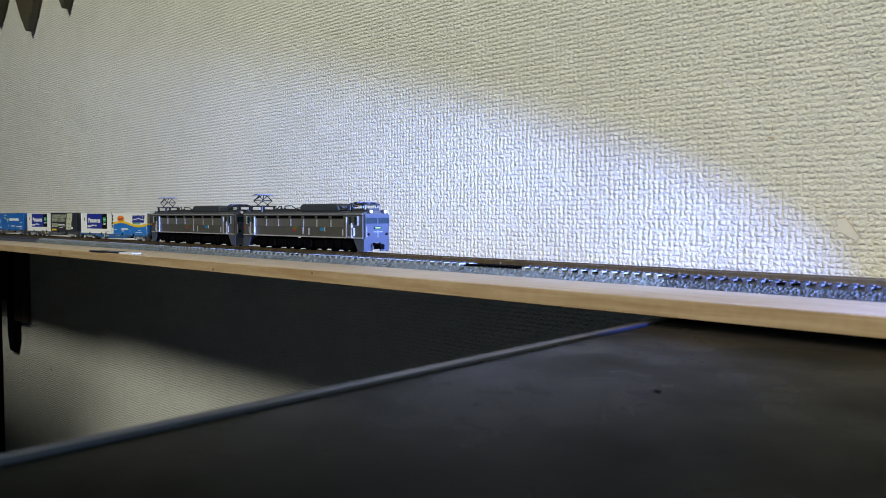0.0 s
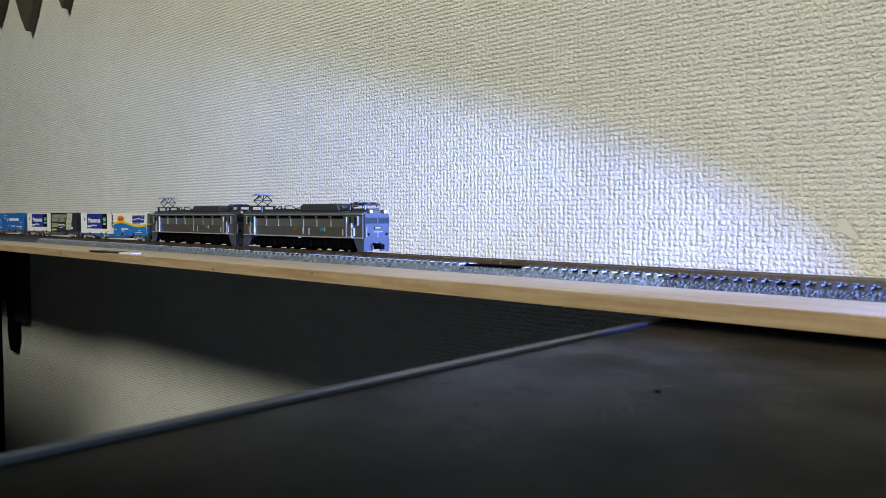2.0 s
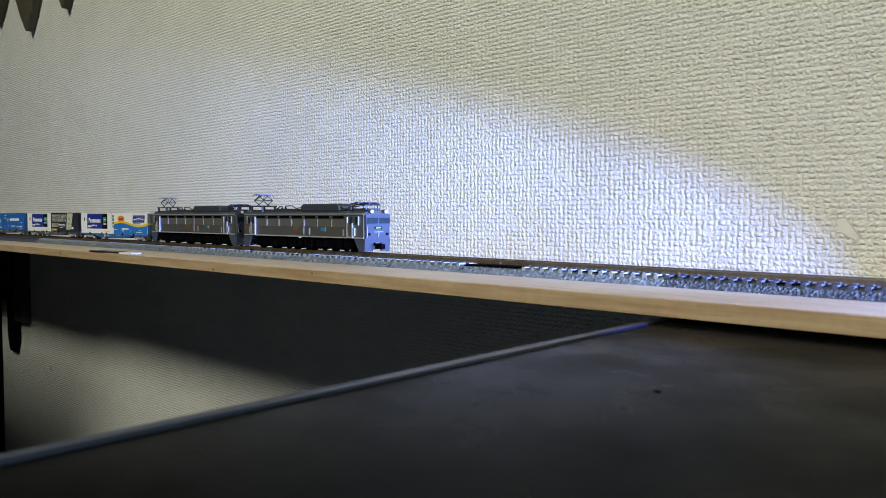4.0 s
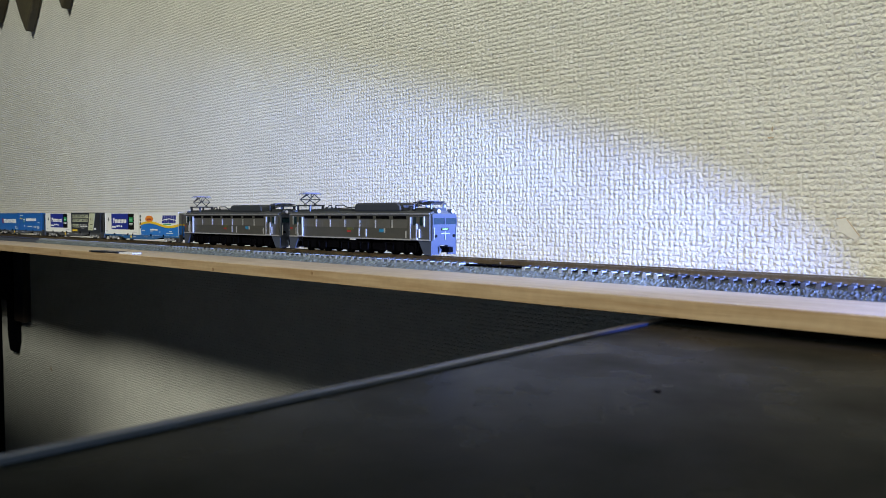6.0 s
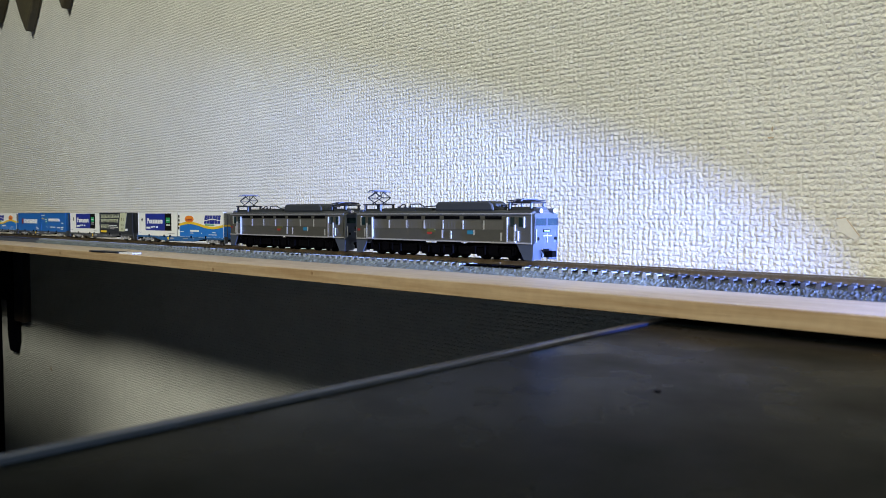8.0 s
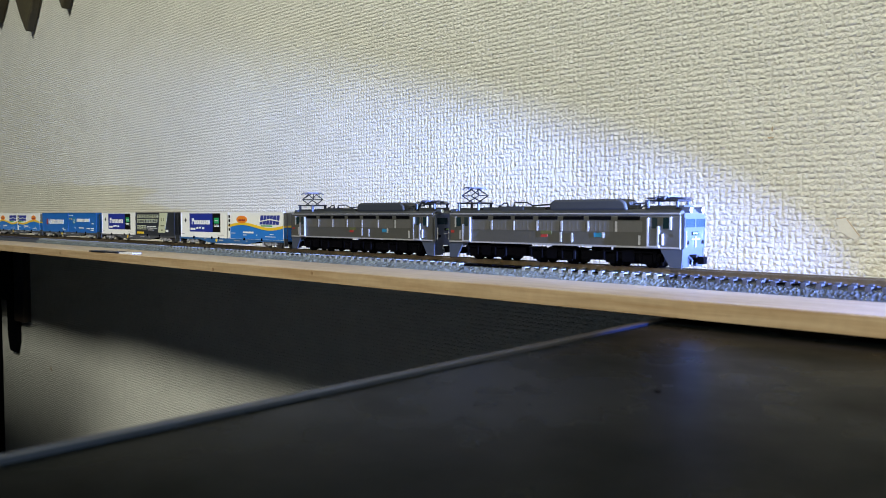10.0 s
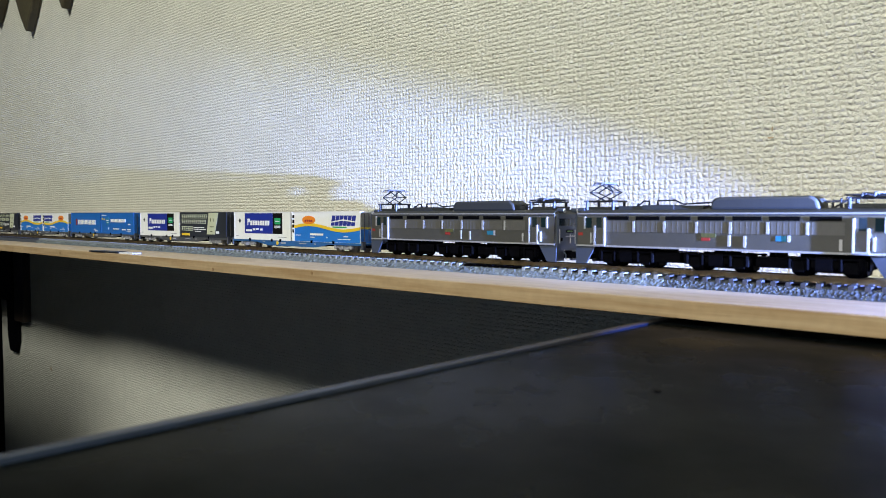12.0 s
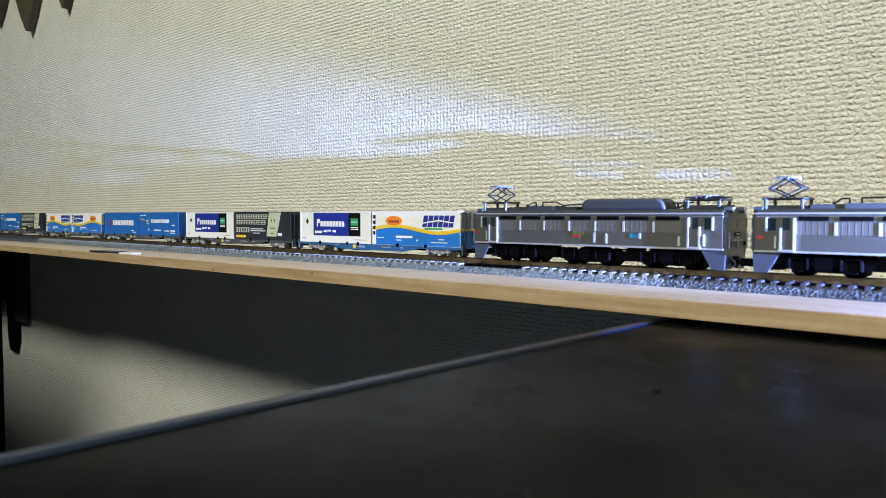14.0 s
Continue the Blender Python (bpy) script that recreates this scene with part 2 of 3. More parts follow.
def thing(name, label, category, group="", m=None):
    ob = new(name)
    ob.empty_display_size = 0.01
    if m is not None:
        ob.matrix_basis = m
    return tagged(ob, label, category, group)


def structure(name, bm, material, label, category):
    return tagged(new(name, mesh(name, bm, material)), label, category, kind="structure")


# ---- the room ----
def room():
    structure("wall_north", box(bmesh.new(), -1.75, 1.3, WALL, WALL + 0.1, -0.95, 1.45), WALLPAPER, "cream embossed vinyl wallpaper wall behind the shelf", "wall")
    structure("wall_west", box(bmesh.new(), -1.85, -1.75, -1.9, WALL + 0.1, -0.95, 1.45), PLAIN_WALL, "plain dark blue-grey side wall", "wall")
    structure("wall_east", box(bmesh.new(), 1.3, 1.4, -1.9, WALL + 0.1, -0.95, 1.45), PLAIN_WALL, "plain dark blue-grey side wall", "wall")
    structure("wall_south", box(bmesh.new(), -1.85, 1.4, -2.0, -1.9, -0.95, 1.45), PLAIN_WALL, "plain dark blue-grey wall opposite the shelf", "wall")
    structure("floor", box(bmesh.new(), -1.85, 1.4, -2.0, WALL + 0.1, -1.05, -0.95), FLOOR, "plain blue-grey floor", "floor")
    structure("ceiling", box(bmesh.new(), -1.85, 1.4, -2.0, WALL + 0.1, 1.45, 1.55), CEILING, "plain dim grey ceiling board", "ceiling")


def blob(bm, x, z, rx, rz, y):
    """A thin uneven patch on the wall."""
    k = 9
    ring = [bm.verts.new((x + rx * math.cos(i * math.tau / k) * random.uniform(0.6, 1.2), y, z + rz * math.sin(i * math.tau / k) * random.uniform(0.6, 1.2))) for i in range(k)]
    face = bm.faces.new(ring)
    out = bmesh.ops.extrude_face_region(bm, geom=[face])
    for q in out["geom"]:
        if isinstance(q, bmesh.types.BMVert):
            q.co.y += 0.0004


def wall_marks(parent):
    for x, z, rx, rz in ((-129.6, 62.0, 1.4, 0.5), (-128.8, 66.0, 0.4, 1.2), (-253.7, 108.8, 1.5, 0.35), (-327.7, 48.7, 0.4, 1.1), (-1033, -172.0, 3.0, 3.0)):
        bm = bmesh.new()
        blob(bm, x * MM, z * MM, rx * MM, rz * MM, WALL - 0.00015)
        part("stain", bm, STAIN, parent, "small brown stain")
    tear = [(-100.8, 24.8), (-97.2, 25.4), (-94.6, 21.8), (-91.8, 17.6), (-92.6, 15.6), (-96.6, 17.8), (-99.8, 19.6)]
    part("torn_patch", extruded(bmesh.new(), [(x * MM, z * MM) for x, z in tear], "y", WALL - 0.0005, WALL + 0.0003), BARE, parent, "smooth patch where the emboss is worn off")
    for (x0, z0), (x1, z1) in (((-100.9, 25.0), (-97.2, 25.6)), ((-96.6, 24.6), (-91.6, 17.6))):
        part("crack", rods([((x0, WALL / MM - 0.3, z0), (x1, WALL / MM - 0.3, z1))], 0.28), STAIN, parent, "brown torn edge")


def shelf():
    ob = thing("shelf", "narrow pine shelf board along the wallpapered wall", "shelf")
    part("board", soft(box(bmesh.new(), -1.4, 0.9, SHELF_FRONT + 0.0012, WALL - 0.0005, -0.0055, 0), 0.0003, 1), PINE, ob)
    part("front_edge", soft(box(bmesh.new(), -1.4, 0.9, SHELF_FRONT, SHELF_FRONT + 0.00118, -0.0056, -0.0002), 0.0003, 1), PINE_EDGE, ob, "browner sawn front edge")
    for x, z, r in ((-0.3899, -0.0042, 0.9), (-0.297, -0.0014, 0.8), (-0.62, -0.003, 0.9)):
        bm = bmesh.new()
        disc(bm, (x, SHELF_FRONT + 0.0001, z), r * MM, 0.0006)
        part("knot", bm, KNOT, ob, "small dark knot in the front edge")
    return ob


def supports():
    ob = thing("shelf_bracket", "dark brown wooden bracket under the shelf on the wall", "bracket")
    part("leg", soft(boxes((-1138, -1101, 345, 354.5, -118, -5.6)), 0.001), BROWN_WOOD, ob)
    part("clamp", soft(boxes((-1300, -1138.5, 343, 354.5, -92, -5.6)), 0.003), DARK, ob, "black clamp")
    # Black tapered strip flat on the wall below the clamp.
    part("strap", soft(extruded(bmesh.new(), [(-1.184, -0.0925), (-1.139, -0.0925), (-1.142, -0.150), (-1.150, -0.165), (-1.174, -0.165), (-1.182, -0.145)], "y", 0.349, 0.3545), 0.002), DARK, ob, "black tapered strip below the clamp")
    post = thing("cabinet_post", "dark upright post of a cabinet against the wall", "post")
    part("upright", soft(boxes((-1420, -1224, 345.5, 354.5, -949, -93)), 0.002), DARK, post)


def side_cabinet():
    """An unseen cabinet beside the desk, added so its top shades the wall's foot."""
    ob = thing("side_cabinet", "unseen dark wooden cabinet added to shade the foot of the wall", "cabinet")
    part("carcass", soft(boxes((-1740, -625, -450, -105, -949, 235)), 0.002), DARK_WOOD, ob)
    part("top", soft(boxes((-1748, -618, -456, -100, 235.5, 253)), 0.002), DARK_WOOD, ob)
    for x in (-1490, -890):
        d = part("door", soft(boxes((x - 245, x + 245, -466, -450.5, -930, 222)), 0.002), DARK_WOOD, ob)
        part("handle", rods([((x + 190, -480, -320), (x + 190, -480, -220)), ((x + 190, -480, -310), (x + 190, -465, -310)), ((x + 190, -480, -230), (x + 190, -465, -230))], 5, 10), STEEL, d)


def pointed_tips():
    # Three dark brown shapes that end in a point, close to the wall.
    ob = thing("hanging_leaves", "dark brown pointed shapes against the wallpapered wall", "leaves")
    for x, z, w, top in ((-1185, 294, 100, 500), (-1062, 262, 84, 470), (-940, 268, 48, 420)):
        bm = bmesh.new()
        pts = [(0, 0), (0.22, 0.10), (0.42, 0.22), (0.5, 0.45), (0.42, 0.75), (0.12, 1.0)]
        side = [(x + w * a, z + (top - z) * b) for a, b in pts]
        other = [(x - w * a, z + (top - z) * b) for a, b in pts[:0:-1]]
        extruded(bm, [(p * MM, q * MM) for p, q in side + other], "y", WALL - 0.012, WALL - 0.001)
        part("leaf", soft(bm, 0.002), DARK_TIP, ob)


def table():
    ob = thing("desk", "black satin desk below the shelf with a raised rounded rim", "desk")
    part("top", soft(box(bmesh.new(), -0.1138, 0.9, -0.5, 0.250, -0.037, -0.0076), 0.0008), BLACK_TOP, ob)
    part("rim", soft(box(bmesh.new(), -0.1175, -0.1140, -0.5, 0.2505, -0.037, -0.0070), 0.0013, 3), RUBBER, ob, "raised dark rim", smooth=True)
    fleck = bmesh.new()
    disc(fleck, (-0.0694, 0.1339, -0.00755), 0.0008, 0.0003, "x", 9)
    bmesh.ops.rotate(fleck, verts=fleck.verts, cent=(-0.0694, 0.1339, -0.00755), matrix=Matrix.Rotation(math.pi / 2, 3, "Y"))
    part("chip", fleck, DARK, ob, "tiny dark chip in the surface")
    for x in (-0.08, 0.85):
        for y in (-0.45, 0.18):
            part("leg", box(bmesh.new(), x - 0.02, x + 0.02, y - 0.02, y + 0.02, -0.949, -0.0372), RUBBER, ob)
    return ob


def metal_clip():
    ob = thing("flat_clip", "flat dark clip with a shiny steel end lying on the shelf", "clip")
    part("blade", soft(extruded(bmesh.new(), [(-30 * MM, -4 * MM), (12 * MM, -4 * MM), (12 * MM, 4 * MM), (-24 * MM, 3 * MM)], "y", 0, 0.0011), 0.0002), WIRE, ob).matrix_basis = pose(0, 0, 0.0011, -90)
    part("steel_end", soft(boxes((12.2, 30, -3.2, 3.2, 0, 1.0)), 0.0003), PAINTED_SHINE, ob, "shiny steel end")
    ob.matrix_basis = pose(-0.533, 0.2270, 0.00005, 0, 0, 4)


def torch():
    """A small torch on a foot; the lamp sits behind its round mouth."""
    ob = thing("torch", "small black torch on a foot standing on the shelf", "torch")
    turn = BEAM.to_track_quat("Z", "Y").to_matrix().to_4x4()
    inner = 9.0 * math.tan(radians(26.75))
    bm = bmesh.new()
    rings = [(-6.0, 0.5), (-6.0, inner + 1.2), (9.0, inner + 1.2), (9.0, inner), (8.0, inner), (8.0, inner + 0.6), (-4.0, inner + 0.6), (-4.0, 0.5)]
    k = 64
    loops = [[bm.verts.new((r * MM * math.cos(i * math.tau / k), r * MM * math.sin(i * math.tau / k), z * MM)) for i in range(k)] for z, r in rings]
    for p, q in zip(loops, loops[1:] + loops[:1]):
        for i in range(k):
            bm.faces.new((p[i], p[(i + 1) % k], q[(i + 1) % k], q[i]))
    part("tube", bm, SLOT, ob, at=Matrix.Translation(TORCH) @ turn)
    part("foot", soft(boxes((57.5, 66.5, 245, 254, 0.05, 2.0), (61, 63, 248.5, 250.5, 2.0, 24.0)), 0.0004, 1), SLOT, ob)


# ---- the track ----
def track():
    ob = thing("model_track", "ballasted narrow-gauge model railway track along the shelf", "track")
    prof = [(-12.5, 0.05), (12.5, 0.05), (9.1, 2.8), (8.3, 3.1), (-8.3, 3.1), (-9.1, 2.8)]
    for x0, x1, material, label in ((-1300, -789.4, WAGON_GREY, "dark roadbed without ballast"), (-789, -560.2, BALLAST, ""), (-560, -380.2, BALLAST, ""), (-380, -219.2, BALLAST, ""),
                                    (-219, -133.3, BALLAST, ""), (-133, 60, BALLAST_DARK, "darker ballasted roadbed"), (60.2, 600, BALLAST_DARK, "darker ballasted roadbed")):
        part("roadbed", extruded(bmesh.new(), [(TRACK + y * MM, z * MM) for y, z in prof], "x", x0 * MM, x1 * MM), material, ob, label)
        for y in (-4.5, 4.5):
            bm = bmesh.new()
            for a, b, c, d in ((-0.75, 0.75, 4.25, 4.6), (-0.22, 0.22, 4.6, 5.6), (-0.42, 0.42, 5.6, 6.2)):
                box(bm, x0 * MM, x1 * MM, TRACK + (y + a) * MM, TRACK + (y + b) * MM, c * MM, d * MM)
            part("rail", bm, RAIL_STEEL, ob)
    for x in (-219, -133, -560, -380, 60):
        for y in (-4.5, 4.5):
            part("rail_joiner", soft(boxes((x - 3.5, x + 3.5, y - 1.0, y + 1.0, 4.3, 5.3)), 0.0002), RAIL_STEEL, ob, at=pose(0, TRACK, 0))
    bed = mesh("sleeper", soft(boxes((-0.85, 0.85, -9.4, 9.4, 2.4, 4.15)), 0.00015, 1), SLEEPER)
    bed_dark = mesh("sleeper", soft(boxes((-0.85, 0.85, -9.4, 9.4, 2.4, 4.15)), 0.00015, 1), SLEEPER_DARK)
    chair = mesh("rail_chair", boxes((-0.8, 0.8, -6.2, -2.9, 4.25, 4.75), (-0.8, 0.8, 2.9, 6.2, 4.25, 4.75)), SLEEPER_DARK)
    rest = bmesh.new()
    for i in range(290):
        x = -0.0312 - i * 0.0048
        if -0.2355 < x < -0.203:
            continue
        s = new("sleeper", bed if -0.789 < x < -0.133 else bed_dark)
        s.parent, s.location = ob, (x, TRACK, random.uniform(-0.0001, 0.0001))
        if x > -0.6:
            c = new("rail_chair", chair)
            c.parent, c.location = ob, (x, TRACK, 0)
    for i in range(110):
        x = -0.0264 + i * 0.0048
        box(rest, x - 0.00105, x + 0.00105, TRACK - 0.0089, TRACK + 0.0089, 0.0032, 0.0043)
    tagged(part("sleepers", rest, SLEEPER_DARK, ob), kind="stuff")
    # the joint between two lengths, and the black clips in the roadbed
    bm = bmesh.new()
    for k in range(9):
        box(bm, (-234 + k * 3.6) * MM, (-231.6 + k * 3.6) * MM, TRACK - 0.0091, TRACK + 0.0089, 0.0031, random.uniform(0.0036, 0.0043))
    part("joint_sleepers", bm, DARK, ob, "black plastic joint sleepers")
    for x in (-172.8, -168.0, -163.2, -91.2, -86.4, -374.4, -369.6, -364.8):
        part("slot", boxes((x - 1.25, x + 1.25, -9.0, -6.0, 3.35, 3.9)), DARK, ob, "black slot between sleepers", at=pose(0, TRACK, 0))
    stones = bmesh.new()
    for k in range(1500):
        x, f = random.uniform(-0.62, -0.05), random.random()
        r = random.uniform(0.00010, 0.00024)
        y, z = TRACK - (12.5 - 3.4 * f) * MM, (0.05 + 2.75 * f) * MM
        bmesh.ops.create_icosphere(stones, subdivisions=1, radius=r, matrix=Matrix.Translation((x, y, z)) @ Matrix.Diagonal((1.2, 1, 0.8, 1)))
    tagged(part("ballast_grains", stones, BALLAST, ob, "pale loose ballast grains"), kind="stuff")
    return ob


# ---- the train ----
SHUNT = [(0.0, -321.5), (3.2, -321.5), (3.85, -321.5), (4.4, -314.0), (5.0, -299.2), (5.5, -285.5), (6.0, -271.7), (6.5, -257.7), (7.0, -242.4),
         (7.5, -227.0), (8.0, -210.6), (8.8, -183.3), (9.7, -152.8), (10.5, -126.2), (11.0, -109.4), (11.5, -90.4), (12.0, -71.9), (12.5, -53.5), (13.0, -35.8),
         (13.5, -17.5), (14.0, 0.0)]
moving = []


def on_track(ob, x):
    """Sets a thing on the rails; x: its place in millimetres along the wall at the end of the run."""
    ob.matrix_basis = pose(x * MM, TRACK, RAIL)
    moving.append((ob, x))
    return ob


def wheelset(parent, x, r):
    bm = bmesh.new()
    for y in (-4.3, 4.3):
        disc(bm, (0, y * MM, 0), r * MM, 1.6 * MM)
        disc(bm, (0, y * 0.85 * MM, 0), (r + 0.4) * MM, 0.5 * MM)
        for k in range(5):
            a = k * math.tau / 5
            disc(bm, (0.6 * r * MM * math.cos(a), y * 1.2 * MM, 0.6 * r * MM * math.sin(a)), 0.25 * r * MM, 0.3 * MM, sides=8)
    rod(bm, (0, -7 * MM, 0), (0, 7 * MM, 0), 0.5 * MM, 8)
    return part("wheelset", bm, WHEEL if r < 3 else DARK, parent, "steel wheels on an axle", at=pose(x * MM, 0, r * MM))


def loco_bogie(parent, x):
    bm = boxes((-12.5, 12.5, -7.6, -6.6, 3.2, 5.6), (-12.5, 12.5, 6.6, 7.6, 3.2, 5.6), (-3, 3, -6.6, 6.6, 3.0, 7.0))
    for s in (-1, 1):
        for d in (-8, 8):
            box(bm, (d - 2) * MM, (d + 2) * MM, s * 7.3 * MM - 0.9 * MM, s * 7.3 * MM + 0.9 * MM, 1.6 * MM, 5.2 * MM)
            for q in (-2.9, 2.9):
                rod(bm, ((d + q) * MM, s * 7.7 * MM, 2.4 * MM), ((d + q) * MM, s * 7.7 * MM, 6.6 * MM), 0.8 * MM, 8)
        box(bm, -2.6 * MM, 2.6 * MM, s * 7.7 * MM - 0.7 * MM, s * 7.7 * MM + 0.7 * MM, 2.2 * MM, 6.8 * MM)
        rod(bm, (-12 * MM, s * 8.1 * MM, 6.1 * MM), (12 * MM, s * 8.1 * MM, 6.1 * MM), 0.35 * MM)
    b = part("bogie", bm, DARK, parent, "black bogie", at=pose(x * MM, 0, 0))
    part("traction_motor", soft(boxes((-11.4, -4.6, -3.2, 3.2, 0.9, 5.6), (4.6, 11.4, -3.2, 3.2, 0.9, 5.6), (-4.6, 4.6, -2.6, 2.6, 1.2, 4.8)), 0.0003, 1), DARK, b)
    for d in (-8, 8):
        wheelset(b, d, 3.2)
    return b


def pantograph(parent, x, high):
    """A lattice pantograph, raised to the height given or folded (0)."""
    z = 26.0
    bars = [((x - 6.5, y, z), (x + 6.5, y, z)) for y in (-4, 4)] + [((x + d, -5.5, z), (x + d, 5.5, z)) for d in (-6.5, 6.5)]
    base = rods(bars, 0.38)
    for d in (-6.0, 6.0):
        for y in (-4.5, 4.5):
            rod(base, ((x + d) * MM, y * MM, 22.2 * MM), ((x + d) * MM, y * MM, z * MM), 0.62 * MM, 8)
            for q in (23.2, 24.2, 25.2):
                disc(base, ((x + d) * MM, y * MM, q * MM), 0.85 * MM, 0.35 * MM, "x", 8)
    p = part("pantograph", base, WIRE, parent, "raised pantograph" if high else "folded pantograph")
    bars = []
    if high:
        knee, top = z + 3.6, z + high
        for y in (-3.6, 3.6):
            bars += [((x - 2.2, y, z), (x + 5.4, y * 0.9, knee)), ((x + 2.2, y, z), (x - 5.4, y * 0.9, knee)),
                     ((x + 5.4, y * 0.9, knee), (x - 0.8, y * 0.8, top - 0.4)), ((x - 5.4, y * 0.9, knee), (x + 0.8, y * 0.8, top - 0.4))]
        bars += [((x + d, -3.3, knee), (x + d, 3.3, knee)) for d in (-5.4, 5.4)] + [((x - 5.4, -3.3, knee), (x - 1, 0, top - 0.4)), ((x + 5.4, -3.3, knee), (x + 1, 0, top - 0.4))]
    else:
        top = z + 1.5
        for y in (-3.8, 3.8):
            bars += [((x - 1, y, z + 0.3), (x + 7.5, y * 0.9, z + 0.9)), ((x + 1, y, z + 0.3), (x - 7.5, y * 0.9, z + 0.9)),
                     ((x + 7.5, y * 0.9, z + 0.9), (x, y * 0.8, top - 0.3)), ((x - 7.5, y * 0.9, z + 0.9), (x, y * 0.8, top - 0.3))]
        bars += [((x + d, -3.6, z + 0.9), (x + d, 3.6, z + 0.9)) for d in (-7.5, 7.5)]
    for bar in bars:
        part("arm", rods([bar], 0.28, 5), WIRE, p)
    shoe = boxes((x - 2.4, x - 1.2, -5.0, 5.0, top - 0.35, top + 0.25), (x + 1.2, x + 2.4, -5.0, 5.0, top - 0.35, top + 0.25), (x - 2.2, x + 2.2, -3.0, -2.4, top - 0.6, top - 0.3), (x - 2.2, x + 2.2, 2.4, 3.0, top - 0.6, top - 0.3))
    for y in (-1, 1):
        for d in (-1.8, 1.8):
            rod(shoe, ((x + d) * MM, y * 5.0 * MM, top * MM), ((x + d) * MM, y * 6.6 * MM, (top - 1.0) * MM), 0.3 * MM)
    part("contact_shoe", shoe, SHOE, p, "blue-grey contact strips")


def loco_end(parent, s):
    """The front of one cab; s: 1 or -1 along the track."""
    def b(x0, x1, *rest):
        return (min(s * x0, s * x1), max(s * x0, s * x1), *rest)
    front = part("cab_front", soft(boxes(b(58.3, 59.0, -8.6, 8.6, 7.9, 20.8)), 0.0003), FRONT, parent, "smooth grey cab front")
    for y0, y1 in ((-8.0, -0.5), (0.5, 8.0)):
        part("windscreen", soft(boxes(b(58.95, 59.15, y0, y1, 15.9, 19.0)), 0.00008, 1), SCREEN, front, "framed windscreen")
    part("windscreen_frame", boxes(b(58.9, 59.3, -8.5, 8.5, 19.0, 19.4), b(58.9, 59.3, -8.5, 8.5, 15.5, 15.9), b(58.9, 59.3, -0.4, 0.4, 15.9, 19.0),
                                   b(58.9, 59.3, -8.5, -8.1, 15.9, 19.0), b(58.9, 59.3, 8.1, 8.5, 15.9, 19.0)), FRONT, front)
    for y in (-5.0, 5.0):
        lamp_bm = bmesh.new()
        disc(lamp_bm, (s * 58.2 * MM, y * MM, 22.3 * MM), 1.15 * MM, 3.0 * MM, "x", 14)
        head = part("headlight", lamp_bm, FRONT, parent)
        disc_bm = bmesh.new()
        disc(disc_bm, (s * 59.8 * MM, y * MM, 22.3 * MM), 0.95 * MM, 0.3 * MM, "x", 14)
        part("lens", disc_bm, WHITE, head, "white headlight lens")
    for y in (-6.4, 6.4):
        m = bmesh.new()
        disc(m, (s * 59.2 * MM, y * MM, 10.2 * MM), 0.75 * MM, 0.6 * MM, "x", 12)
        part("marker_light", m, SLOT, front)
    part("number_plate", boxes(b(59.0, 59.25, -2.6, 2.6, 12.9, 14.2)), SLOT, front, "dark plate with a pale bar")
    part("plate_bar", boxes(b(59.25, 59.3, -1.9, 1.9, 13.3, 13.8)), PALE_GREEN, front)
    rails = [((s * 59.5, y, 8.6), (s * 59.5, y, 14.4)) for y in (-8.0, 8.0)] + [((s * 59.4, -3.2, 11.4), (s * 59.4, 3.2, 11.4)), ((s * 59.4, 0, 8.4), (s * 59.4, 0, 12.4))]
    part("handrail", rods(rails, 0.25), SILL, front)
    # skirt with its slanting rear edge, and buffer beam
    sk = bmesh.new()
    for y in (-9.0, 8.2):
        extruded(sk, [(s * 58.6 * MM, 7.8 * MM), (s * 49.5 * MM, 7.8 * MM), (s * 53.6 * MM, 0.9 * MM), (s * 58.2 * MM, 0.7 * MM)], "y", y * MM, (y + 0.8) * MM)
    box(sk, min(s * 57.4, s * 58.4) * MM, max(s * 57.4, s * 58.4) * MM, -8.2 * MM, -3.0 * MM, 1.0 * MM, 7.8 * MM)
    box(sk, min(s * 57.4, s * 58.4) * MM, max(s * 57.4, s * 58.4) * MM, 3.0 * MM, 8.2 * MM, 1.0 * MM, 7.8 * MM)
    box(sk, min(s * 57.4, s * 58.4) * MM, max(s * 57.4, s * 58.4) * MM, -3.0 * MM, 3.0 * MM, 5.6 * MM, 7.8 * MM)
    part("skirt", sk, FRONT, parent)
    cp = boxes(b(55, 61.0, -0.9, 0.9, 2.6, 4.4), b(61.0, 63.4, -1.7, 1.2, 2.2, 4.9), b(57.5, 58.9, -2.2, 2.2, 2.0, 5.3))
    part("coupler", soft(cp, 0.00025, 1), DARK, parent)
    hose = rods([((s * 58.6, y, 5.0), (s * 60.0, y, 3.6)) for y in (-3.9, 3.9)] + [((s * 60.0, y, 3.6), (s * 59.8, y, 1.8)) for y in (-3.9, 3.9)], 0.35)
    part("brake_hose", hose, FRONT, parent)


